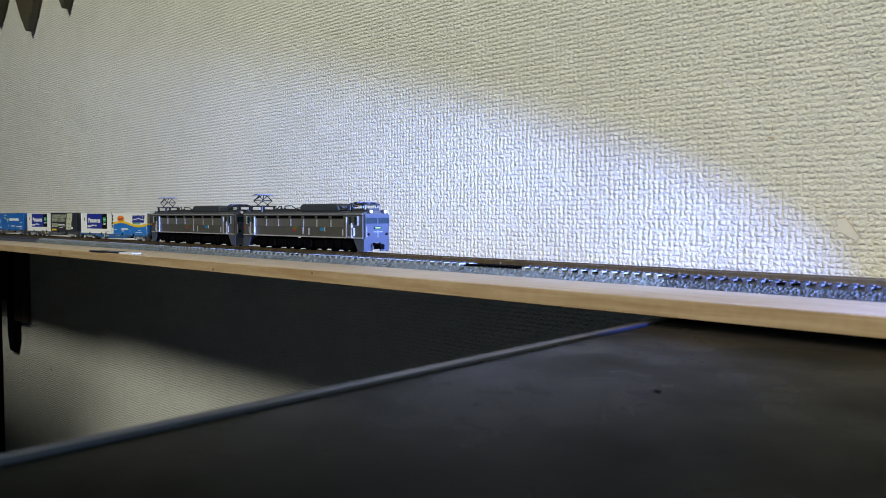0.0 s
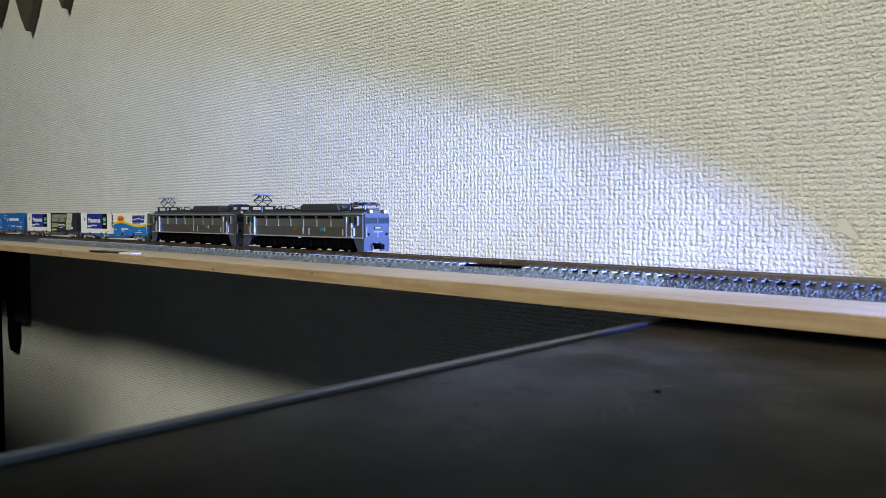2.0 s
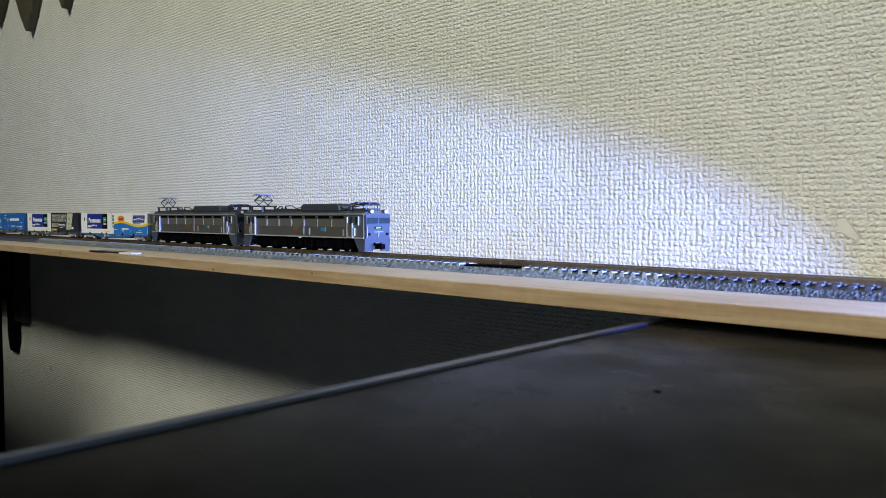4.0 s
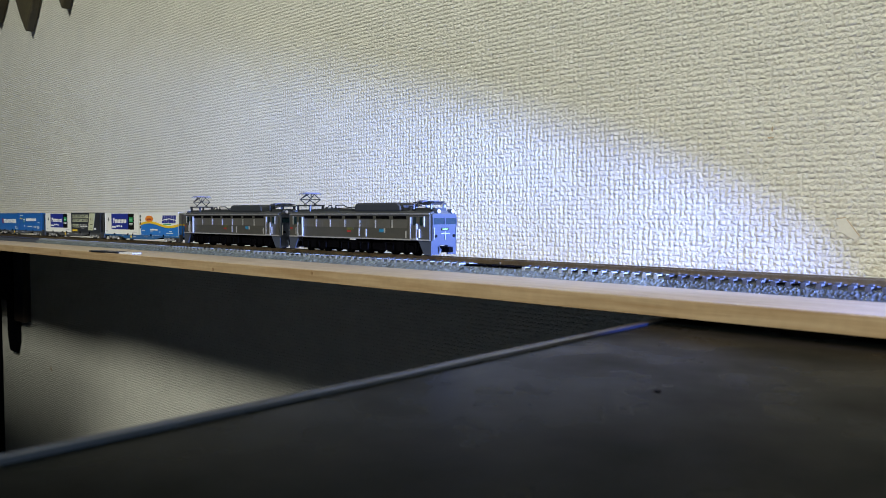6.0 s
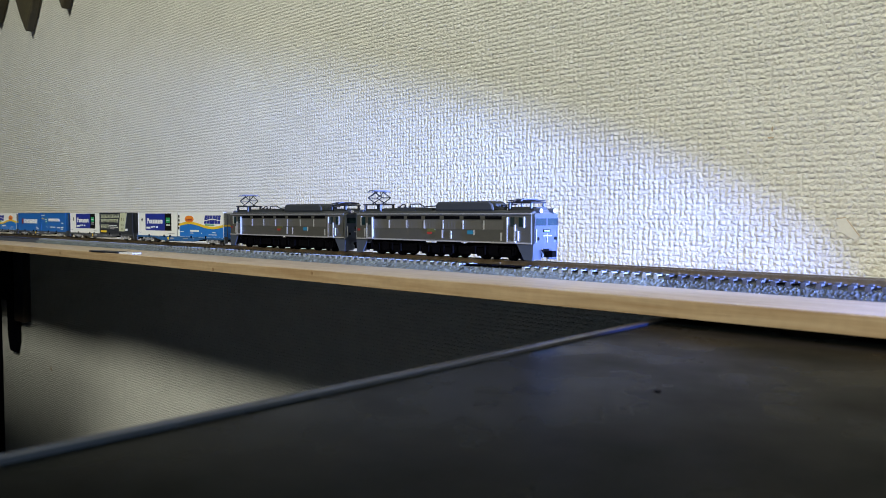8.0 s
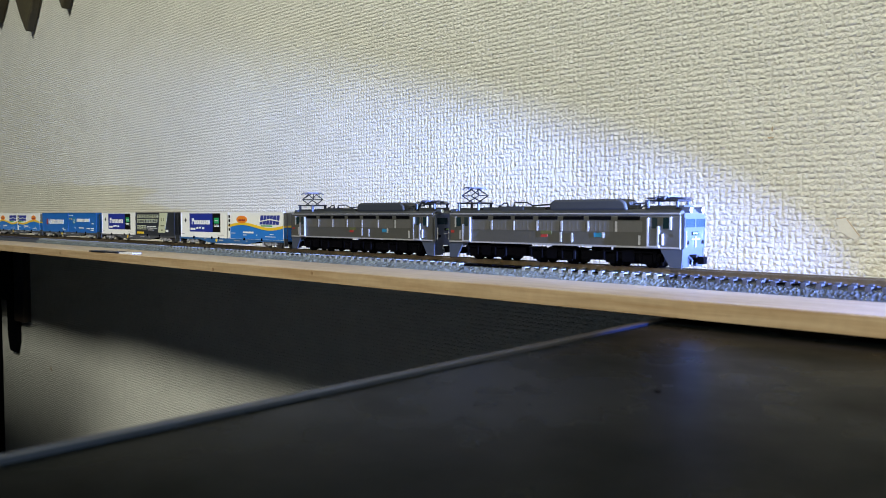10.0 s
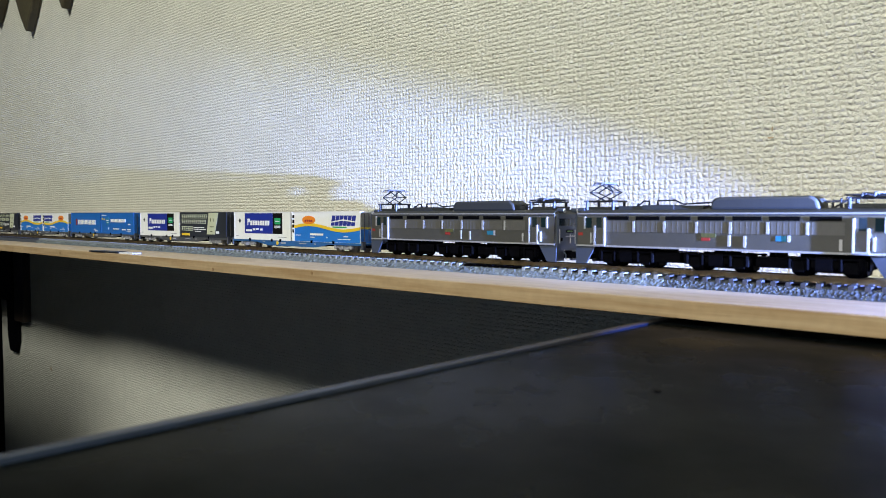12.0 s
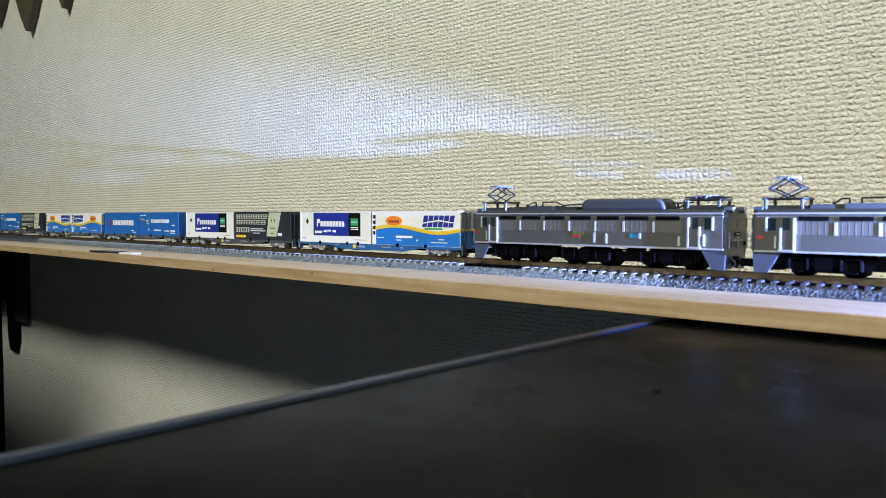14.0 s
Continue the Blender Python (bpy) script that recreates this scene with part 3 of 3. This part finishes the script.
def folded_panel(x0, x1, s, z0, z1, folds=6):
    """One sheet with shallow upright ribs on the side s of the body; millimetres."""
    line, step = [], (x1 - x0) / folds
    for i in range(folds):
        a = x0 + i * step
        line += [(a, 9.40), (a + 0.78 * step, 9.40), (a + 0.82 * step, 9.418), (a + 0.96 * step, 9.418)]
    line += [(x1, 9.40), (x1, 9.28), (x0, 9.28)]
    bm = bmesh.new()
    lo, hi = ([bm.verts.new((x * MM, s * y * MM, z * MM)) for x, y in line] for z in (z0, z1))
    k = len(line)
    bm.faces.new(lo)
    bm.faces.new(hi[::-1])
    for i in range(k):
        bm.faces.new((lo[i], lo[(i + 1) % k], hi[(i + 1) % k], hi[i]))
    return bm


def locomotive():
    ob = thing("electric_locomotive", "model stainless grey electric locomotive with a raised rear pantograph", "locomotive", "locomotives of the train")
    outline = [(-9.3, 7.8), (9.3, 7.8), (9.3, 20.6), (8.9, 21.3), (7.4, 21.9), (4, 22.5), (0, 22.7), (-4, 22.5), (-7.4, 21.9), (-8.9, 21.3), (-9.3, 20.6)]
    bm = extruded(bmesh.new(), [(y * MM, z * MM) for y, z in outline], "x", -58.4 * MM, 58.4 * MM)
    ends = [e for e in bm.edges if all(abs(abs(v.co.x) - 0.0584) < 1e-6 for v in e.verts) and max(v.co.z for v in e.verts) > 0.0085]
    bmesh.ops.bevel(bm, geom=ends, offset=0.0009, segments=3, affect="EDGES")
    part("body", bm, STEEL, ob)
    roof = [(-8.8, 21.45), (8.8, 21.45), (7.4, 22.05), (4, 22.65), (0, 22.85), (-4, 22.65), (-7.4, 22.05)]
    part("roof", extruded(bmesh.new(), [(y * MM, z * MM) for y, z in roof], "x", -57.2 * MM, 57.2 * MM), ROOF, ob, "dark grey roof")
    part("roof_housing", soft(extruded(bmesh.new(), [(-3.9 * MM, 22.3 * MM), (33.6 * MM, 22.3 * MM), (32.6 * MM, 25.6 * MM), (30.6 * MM, 26.9 * MM), (-1.6 * MM, 26.9 * MM), (-3.4 * MM, 25.6 * MM)], "y", -0.0055, 0.0055), 0.0009), ROOF, ob, "dark grey roof housing")
    part("low_housing", soft(boxes((-41.5, -6.5, -4.6, 4.6, 22.3, 24.0), (-31, -18, -4.9, 4.9, 22.3, 24.3)), 0.0005), ROOF, ob)
    part("roof_step", soft(boxes((40.5, 56.4, -3.9, 3.9, 22.5, 24.1)), 0.0004), ROOF, ob)
    part("roof_step", soft(boxes((-56.4, -43, -3.9, 3.9, 22.5, 23.8)), 0.0004), ROOF, ob)
    for y in (-1, 1):
        part("gutter", boxes((-57.6, 57.6, min(y * 9.25, y * 9.65), max(y * 9.25, y * 9.65), 20.75, 21.25)), SILL, ob, "bright gutter line")
        part("sill", boxes((-58.0, 58.0, min(y * 9.25, y * 9.55), max(y * 9.25, y * 9.55), 7.85, 8.5)), SILL, ob, "bright sill line")
    louvres = [(-43.8, -34.3), (-31.3, -21.4), (-19.1, -9.2), (-6.5, 3.4), (6.2, 16.2), (18.7, 28.8), (31.7, 41.4)]
    for s in (-1, 1):
        def side(x0, x1, depth, z0, z1, lift=0.0):
            return (x0, x1, min(s * (9.28 + lift), s * (9.3 + lift + depth)), max(s * (9.28 + lift), s * (9.3 + lift + depth)), z0, z1)
        for x0, x1 in louvres:
            lv = part("louvre", boxes(side(x0, x1, 0.12, 18.5, 20.0)), SLOT, ob, "black ventilation louvre")
            part("slat", boxes(*[side(x0 + 0.3, x1 - 0.3, 0.22, q, q + 0.22) for q in (18.75, 19.15, 19.55)]), DARK, lv)
            part("side_panel", folded_panel(x0 - 0.9, x1 + 0.9, s, 13.9, 18.1), PANEL_SHEEN, ob, "ribbed side panel painted paler for its sheen")
        for x in (-32.2, -19.5, -6.9, 5.5, 18.3, 31.1, -44.9):
            part("drip_strip", boxes(side(x - 0.45, x + 0.45, 0.22, 13.9, 18.0)), LINE, ob, "bright upright strip")
        for x, z0, z1 in ((-44.9, 9.6, 13.2), (5.1, 9.4, 13.4), (10.6, 9.2, 13.1), (25.3, 11.4, 13.6), (41.2, 9.0, 12.6)):
            part("step_strip", boxes(side(x - 0.45, x + 0.45, 0.22, z0, z1)), LINE, ob, "bright upright strip")
        part("maker_plate", boxes(side(-5.1, 0.3, 0.1, 12.4, 13.9)), OLIVE, ob, "olive plate")
        part("data_plate", boxes(side(-5.0, -1.8, 0.1, 11.2, 12.3)), RED, ob, "red plate")
        part("class_plate", boxes(side(21.0, 24.6, 0.1, 11.6, 13.4)), CYAN, ob, "blue plate")
        for e in (-1, 1):
            def cab(a, b):
                return (min(e * a, e * b), max(e * a, e * b))
            w = part("cab_window", boxes(side(*cab(50.9, 53.9), 0.10, 15.3, 19.4)), SCREEN, ob)
            part("window_post", boxes(side(*cab(53.6, 54.3), 0.5, 14.9, 19.7)), LINE, w)
            d = part("cab_door", boxes(side(*cab(45.3, 49.9), 0.12, 8.6, 19.9)), STEEL, ob)
            part("door_window", boxes(side(*cab(46.3, 48.6), 0.06, 15.4, 19.5, 0.1)), GLASS, d)
            part("door_rail", boxes(side(*cab(44.6, 45.2), 0.8, 8.7, 19.4), side(*cab(48.8, 49.5), 0.8, 8.7, 16.2), side(*cab(50.5, 51.1), 0.7, 9.2, 13.4)), LINE, d, "bright door handrails")
            part("door_step", boxes(side(*cab(44.6, 49.6), 0.9, 8.3, 8.8)), LINE, d)
            part("side_mark", boxes(side(*cab(55.0, 57.2), 0.08, 12.2, 13.4)), RED if e < 0 else STEEL, ob)
    for e in (-1, 1):
        loco_end(ob, e)
    pantograph(ob, -50.2, 7.4)
    pantograph(ob, 48.1, 0)
    loops = [((-36, 1, 24.0), (-33.6, 1, 25.9)), ((-33.6, 1, 25.9), (-31.2, 1, 25.9)), ((-31.2, 1, 25.9), (-31.2, 1, 22.6)), ((-27.6, 1, 22.6), (-27.6, 1, 26.0)), ((-27.6, 1, 26.0), (-20.5, 1, 26.1)),
             ((-20.5, 1, 26.1), (-17.0, 1, 24.6)), ((-17.0, 1, 24.6), (-4, 1, 25.2)), ((33.2, 1, 25.0), (42, 1, 25.2)), ((36.5, -1, 22.8), (41, -1, 25.6)), ((38.2, 1, 22.6), (38.2, 1, 26.1))]
    for run in (loops[:3], loops[3:7], loops[7:8], loops[8:9], loops[9:]):
        part("roof_cable", rods(run, 0.32), WIRE, ob)
    for x in (-36, -27.6, -31.2, 38.2, 35.6):
        ins = rods([((x, 1, 22.5), (x, 1, 24.6))], 0.45, 8)
        for q in (22.9, 23.6, 24.3):
            disc(ins, (x * MM, MM, q * MM), 0.8 * MM, 0.4 * MM, "x", 8)
        part("insulator", ins, WIRE, ob)
    part("underframe", boxes((-49, -26, -6.2, 6.2, 5.4, 7.8), (-1.5, 3, -6.2, 6.2, 5.4, 7.8), (28, 49, -6.2, 6.2, 5.4, 7.8), (-48, 48, -2.2, 2.2, 2.3, 5.5), (-25.5, -14, -7.6, 7.6, 2.6, 6.4), (14, 25, -7.6, 7.6, 2.4, 6.0), (-24, -21, -6, 6, 6.4, 7.8), (18, 20, -6, 6, 6.0, 7.8)), DARK, ob)
    for x in (-36, 0, 36):
        loco_bogie(ob, x)
    return ob


def wagon_bogie(parent, x):
    bm = bmesh.new()
    for s in (-1, 1):
        y0, y1 = sorted((s * 6.4, s * 7.5))
        extruded(bm, [(a * MM, z * MM) for a, z in ((-8.2, 2.6), (-5.2, 2.4), (-2.8, 1.5), (2.8, 1.5), (5.2, 2.4), (8.2, 2.6), (8.2, 3.7), (4.0, 3.9), (-4.0, 3.9), (-8.2, 3.7))], "y", y0 * MM, y1 * MM)
        for d in (-6.6, 6.6):
            disc(bm, (d * MM, s * 7.7 * MM, 2.8 * MM), 1.1 * MM, 0.8 * MM, "y", 10)
        for d in (-1.2, 0, 1.2):
            rod(bm, (d * MM, s * 7.8 * MM, 1.6 * MM), (d * MM, s * 7.8 * MM, 3.6 * MM), 0.45 * MM, 8)
    box(bm, -2 * MM, 2 * MM, -6.4 * MM, 6.4 * MM, 2.2 * MM, 3.9 * MM)
    b = part("bogie", bm, BOGIE, parent, "pale grey bogie", at=pose(x * MM, 0, 0))
    for d in (-6.6, 6.6):
        wheelset(b, d, 2.8)


def wagon(paint, label):
    ob = thing("container_wagon", label, "wagon", "container wagons")
    bm = boxes((-64.5, 64.5, -8.4, 8.4, 4.2, 5.1))
    for s in (-1, 1):
        y0, y1 = sorted((s * 7.6, s * 8.5))
        extruded(bm, [(a * MM, z * MM) for a, z in ((-64.5, 5.1), (64.5, 5.1), (64.5, 3.9), (36, 3.9), (24, 2.0), (-24, 2.0), (-36, 3.9), (-64.5, 3.9))], "y", y0 * MM, y1 * MM)
    part("deck", bm, paint, ob)
    part("centre_beam", boxes((-62, 62, -2, 2, 2.6, 4.3), (-18, -6, -6.5, 6.5, 1.6, 4.3), (4, 16, -5.5, 6.5, 1.9, 4.3)), DARK, ob)
    for x in (-47.5, 47.5):
        wagon_bogie(ob, x)
    for s in (-1, 1):
        part("coupler", soft(boxes((min(s * 62, s * 68.6), max(s * 62, s * 68.6), -1.1, 1.1, 2.4, 4.3)), 0.0002, 1), DARK, ob)
        part("end_step", boxes((min(s * 63.8, s * 64.9), max(s * 63.8, s * 64.9), -8.7, -6.4, 1.6, 6.2)), WAGON_GREY, ob, "small end step")
    m = bmesh.new()
    disc(m, (-14 * MM, -8.55 * MM, 3.6 * MM), 1.15 * MM, 0.2 * MM)
    part("round_mark", m, YELLOW, ob, "round yellow mark")
    for x0, x1, z0, z1 in ((-10.5, -5.5, 3.2, 4.2), (8, 15, 3.6, 4.1), (22, 24, 3.6, 4.2), (-30, -27, 4.1, 4.6)):
        part("lettering", boxes((x0, x1, -8.6, -8.5, z0, z1)), BOGIE, ob)
    for x in (-20, -11, 20, 40, -44):
        part("twist_lock", boxes((x - 0.8, x + 0.8, -8.75, -8.2, 4.4, 6.0)), DARK, ob)
    return ob


FACE = 8.3


def plate(parent, name, paint, sides, lift=0.06, label=""):
    """A flat painted field on the side towards the room; sides x0, x1, z0, z1 in millimetres."""
    x0, x1, z0, z1 = sides
    return part(name, boxes((x0, x1, -FACE - lift, -FACE + 0.1, z0, z1)), paint, parent, label)


def bars(parent, paint, rows, lift=0.14, name="lettering"):
    for x0, x1, z0, z1 in rows:
        part(name, boxes((x0, x1, -FACE - lift, -FACE + 0.1, z0, z1)), paint, parent)


def blocks(x0, x1, z0, z1, count, gap=0.28):
    """A row of plain letter-sized blocks."""
    w = (x1 - x0) / count
    return [(x0 + i * w, x0 + (i + 1 - gap) * w, z0, z1) for i in range(count)]


def container_shell(name, label, paint, half=31.0, frame_paint=None):
    ob = thing(name, label, "container", "freight containers on the wagons")
    part("shell", soft(boxes((-half, half, -FACE, FACE, 5.2, 22.4)), 0.00025, 1), paint, ob)
    fr = boxes(*[(x0, x1, y0, y1, 5.15, 22.45) for x0, x1 in ((-half - 0.12, -half + 0.9), (half - 0.9, half + 0.12)) for y0, y1 in ((-FACE - 0.12, -FACE + 0.8), (FACE - 0.8, FACE + 0.12))],
               *[(-half + 0.9, half - 0.9, y0, y1, z0, z1) for z0, z1 in ((5.15, 5.8), (22.0, 22.45)) for y0, y1 in ((-FACE - 0.12, -FACE + 0.6), (FACE - 0.6, FACE + 0.12))])
    part("frame", fr, frame_paint or paint, ob)
    for s in (-1, 1):
        for y in (-4.2, 4.2):
            d = part("end_door", boxes((min(s * (half - 0.1), s * (half + 0.16)), max(s * (half - 0.1), s * (half + 0.16)), y - 3.6, y + 3.6, 6.2, 21.6)), END_SHADE if paint is WHITE else paint, ob)
            part("lock_rod", rods([((s * (half + 0.4), y + q, 6.4), (s * (half + 0.4), y + q, 21.4)) for q in (-1.6, 1.6)], 0.22, 5), WAGON_GREY, d)
    return ob


def panel_container():
    ob = container_shell("panel_container", "white freight container with a navy sign panel", WHITE)
    p = plate(ob, "sign_panel", NAVY, (-18.5, 12.5, 9.0, 21.6), label="navy sign panel")
    plate(p, "dark_strip", SLOT, (12.6, 22.6, 9.0, 21.6), label="black strip of the panel")
    bars(p, WHITE, [(-15.3, -14.4, 14.0, 18.2), (-14.4, -12.6, 16.0, 18.2)] + blocks(-12.0, 9.6, 14.1, 17.0, 8, 0.22))
    bars(p, GREEN, [(14.6, 20.6, 14.8, 18.6)], name="green_square")
    bars(p, WHITE, [(14.6, 20.6, 13.5, 14.0), (14.6, 20.6, 12.6, 13.0), (-17, -10.5, 10.2, 11.6), (-9, -6.5, 10.9, 12.2), (-5.6, -2.8, 11.2, 12.3), (-1, 1.5, 10.9, 12.1), (15.4, 19.8, 16.4, 16.9)], 0.2)
    dm = extruded(bmesh.new(), [(-25.6 * MM, 16.9 * MM), (-24.2 * MM, 18.6 * MM), (-22.8 * MM, 16.9 * MM), (-24.2 * MM, 15.2 * MM)], "y", (-FACE - 0.1) * MM, -FACE * MM)
    part("diamond_mark", dm, CHARCOAL, ob, "dark diamond mark")
    bars(ob, BOGIE, [(-29, -26, 7.2, 7.6), (18, 27, 7.0, 7.3)])
    return ob


def wave(u, flip):
    """Height of the wavy stripe along the side, u from 0 to 1."""
    u = 1 - u if flip else u
    return 13.3 + 1.6 * math.sin(math.tau * (u - 0.02))


def band(half, lo, hi, lift, steps=28):
    bm = bmesh.new()
    outline = [((-half + 2 * half * i / steps), hi(i / steps)) for i in range(steps + 1)] + [((half - 2 * half * i / steps), lo(1 - i / steps)) for i in range(steps + 1)]
    return extruded(bm, [(x * MM, z * MM) for x, z in outline], "y", (-FACE - lift) * MM, (-FACE + 0.1) * MM)


def wave_container(flip=False, half=31.0):
    ob = container_shell("wave_container", "white freight container with a blue wave and a yellow stripe", WHITE, half)
    part("blue_wave", band(half - 0.1, lambda u: 5.25, lambda u: wave(u, flip) - 0.8, 0.14), SEA, ob, "blue wave field")
    part("yellow_stripe", band(half - 0.1, lambda u: wave(u, flip) - 0.8, lambda u: wave(u, flip) + 0.9, 0.18), YELLOW, ob, "wavy yellow stripe")
    for s in (-1, 1):
        part("end_band", boxes((min(s * half, s * (half + 0.3)), max(s * half, s * (half + 0.3)), -8.1, 8.1, 5.3, 12.8)), SEA, ob, "blue lower end")
        part("end_stripe", boxes((min(s * half, s * (half + 0.32)), max(s * half, s * (half + 0.32)), -8.1, 8.1, 12.8, 14.0)), YELLOW, ob)
    k = -1 if flip else 1
    m = bmesh.new()
    disc(m, (0, 0, 0), MM, 0.2 * MM, "y", 26)
    bmesh.ops.transform(m, matrix=Matrix.Translation((-14.5 * k * half / 31 * MM, (-FACE - 0.12) * MM, 17.6 * MM)) @ Matrix.Diagonal((6.2 * half / 31, 1, 2.4, 1)), verts=m.verts)
    part("badge", m, ORANGE, ob, "orange oval badge")
    bars(ob, RED, [(-14.5 * k * half / 31 + q * half / 31, -14.5 * k * half / 31 + (q + 1.5) * half / 31, 16.6, 17.8) for q in (-3.6, -1.6, 0.4, 2.2)], 0.28)
    x0, x1 = sorted((6.5 * k * half / 31, 27.5 * k * half / 31))
    word = blocks(x0, x1, 14.6, 20.2, 6, 0.14)
    for a, b, c, d in word:
        bm = boxes((a, b, -FACE - 0.14, -FACE + 0.1, c, d))
        for v in bm.verts:
            v.co.x += (v.co.z - 0.0174) * 0.22
        part("lettering", bm, NAVY, ob)
    sweep = extruded(bmesh.new(), [(x * MM, z * MM) for x, z in ((x0 - 0.5, 16.2), ((x0 + x1) / 2, 17.4), (x1 + 1.0, 16.3), (x1 + 1.0, 16.8), ((x0 + x1) / 2, 18.1), (x0 - 0.5, 16.8))], "y", (-FACE - 0.21) * MM, (-FACE + 0.1) * MM)
    part("white_sweep", sweep, WHITE, ob, "white line swept across the lettering")
    bars(ob, GREEN, [(x0 + 1, x1 - 8, 13.4, 14.1)], 0.22)
    bars(ob, WHITE, [(-13, -1, 8.9, 10.0), (-13, -9, 7.6, 8.0), (2, 3, 7.6, 8.2), (12, 23, 6.9, 7.3), (17, 21, 8.4, 8.8), (-27, -22, 8.6, 9.0)] if half > 25 else [(-8, 0, 9.4, 10.2), (6, 12, 8.6, 9.2)], 0.24)
    if half > 25:
        bars(ob, SLOT, [(-30.2, -28.6, z, z + 1.9) for z in (18.6, 15.8, 13.0, 10.2)], 0.26, "vent_hatch")
        bars(ob, WHITE, [(-30.9, -28.2, 5.4, 13.0)], 0.2, "white_edge")
    return ob


def dark_container():
    ob = container_shell("dark_container", "charcoal freight container with pale text rows and a cream panel", CHARCOAL)
    for row, tall in ((blocks(-29, 7, 18.2, 20.8, 13, 0.16), 0.5), (blocks(-29, 5, 14.6, 17.2, 12, 0.16), 0.5), (blocks(-29, -13, 9.6, 12.6, 6, 0.16), 0.55)):
        for x0, x1, z0, z1 in row:
            mid = x0 + (x1 - x0) * random.uniform(0.3, 0.7)
            bars(ob, CREAM, [(x0, x1, z1 - tall, z1), (x0 + 0.3, x1, z0 + 1.1, z0 + 1.1 + tall * 0.8), (x0, x1 - 0.2, z0, z0 + tall * 0.8), (mid - 0.3, mid + 0.3, z0 + tall, z1 - tall)])
    bars(ob, WHITE, [(-12, 2, 11.6, 12.1), (-12, 4, 10.4, 10.9), (-10, -2, 9.0, 9.4)])
    p = extruded(bmesh.new(), [(5.6 * MM, 7.4 * MM), (16.0 * MM, 7.4 * MM), (21.0 * MM, 22.0 * MM), (8.4 * MM, 22.0 * MM)], "y", (-FACE - 0.1) * MM, -FACE * MM)
    panel = part("slanted_panel", p, CREAM, ob, "slanted cream panel")
    bars(panel, OLIVE, [(10.6, 11.4, 16.0, 18.2), (14.0, 14.8, 16.0, 18.2), (9.8, 15.2, 12.2, 12.8), (10.4, 13.2, 9.0, 9.7)], 0.2, "panel_bars")
    bars(ob, YELLOW, [(-29, -18, 6.2, 7.8)], 0.16, "yellow_bar")
    bars(ob, WHITE, [(17.5, 21.5, 8.0, 9.6)], 0.16, "white_bar")
    return ob


def blue_container(kind):
    ob = container_shell("blue_container", "plain bright blue freight container with white lettering bars", BLUE)
    if kind == 0:
        bars(ob, RED, [(-20.5, -17.5, 11.8, 17.0)], 0.16, "red_mark")
        bars(ob, WHITE, blocks(-15.5, 22.5, 12.4, 16.4, 13, 0.3))
        bars(ob, WHITE, [(18, 22, 8.2, 8.8), (20, 26, 6.8, 7.4)])
    else:
        m = bmesh.new()
        disc(m, (-17 * MM, (-FACE - 0.1) * MM, 15.4 * MM), 3.4 * MM, 0.2 * MM, "y", 22)
        part("round_mark", m, CYAN, ob, "pale blue round mark")
        bars(ob, WHITE, [(-19.4, -14.6, 15.8, 16.4), (-18.6, -15.4, 14.0, 14.6), (-29, -20, 20.0, 20.5)] + blocks(-11, 17, 14.6, 17.2, 11, 0.3), 0.24)
        bars(ob, YELLOW, [(-28.5, -26, 16.6, 17.8), (-24.5, -22.5, 16.4, 17.4)], 0.16, "yellow_mark")
        bars(ob, WHITE, [(-16, -15, 8.8, 10.2), (-7, 4, 8.8, 9.6), (10, 17, 8.4, 9.2), (19, 25, 8.4, 9.4), (21, 25, 12.6, 13.4), (19, 25, 7.0, 7.5)])
    return ob


def train():
    lead = on_track(locomotive(), -42.2)
    on_track(copy_thing(lead, Matrix.Identity(4)), -168.9)
    grey, blue = "dark grey flat container wagon with pale bogies", "blue flat container wagon with pale bogies"
    cars = [(WAGON_BLUE, blue, panel_container, wave_container), (WAGON_GREY, grey, panel_container, dark_container),
            (WAGON_GREY, grey, lambda: blue_container(0), lambda: blue_container(1)), (WAGON_GREY, grey, wave_container, lambda: wave_container(True)),
            (WAGON_GREY, grey, lambda: blue_container(1), dark_container), (WAGON_GREY, grey, panel_container, teal_container)]
    for k, (paint, label, rear, front) in enumerate(cars):
        x = CARS[k]
        on_track(wagon(paint, label), x)
        on_track(rear(), x - 31.7)
        on_track(front(), x + 31.7)


def teal_container():
    ob = container_shell("teal_container", "dark teal freight container without markings", TEAL)
    return ob


CARS = (-299.8, -434.8, -571.6, -705.0, -838.4, -971.8)


def travelled(t):
    return float(np.interp(t, [r[0] for r in SHUNT], [r[1] for r in SHUNT])) - SHUNT[0][1]


def motions():
    for ob, x in moving:
        walk(ob, [(t, pose((x + s) * MM, TRACK, RAIL)) for t, s in SHUNT])
        for w in ob.children_recursive:
            if w.name.startswith("wheelset"):
                at, r = w.location.copy(), w.location.z / MM
                times = [0.0, 3.2, 3.8] + [round(3.9 + 0.1 * i, 1) for i in range(102)]
                walk(w, [(t, pose(*at, 0, math.degrees(travelled(t) / r), 0)) for t in times])


room()
supports()
side_cabinet()
shelf()
table()
pointed_tips()
metal_clip()
torch()
wall_marks(bpy.data.objects["wall_north"])
train()
track()
motions()
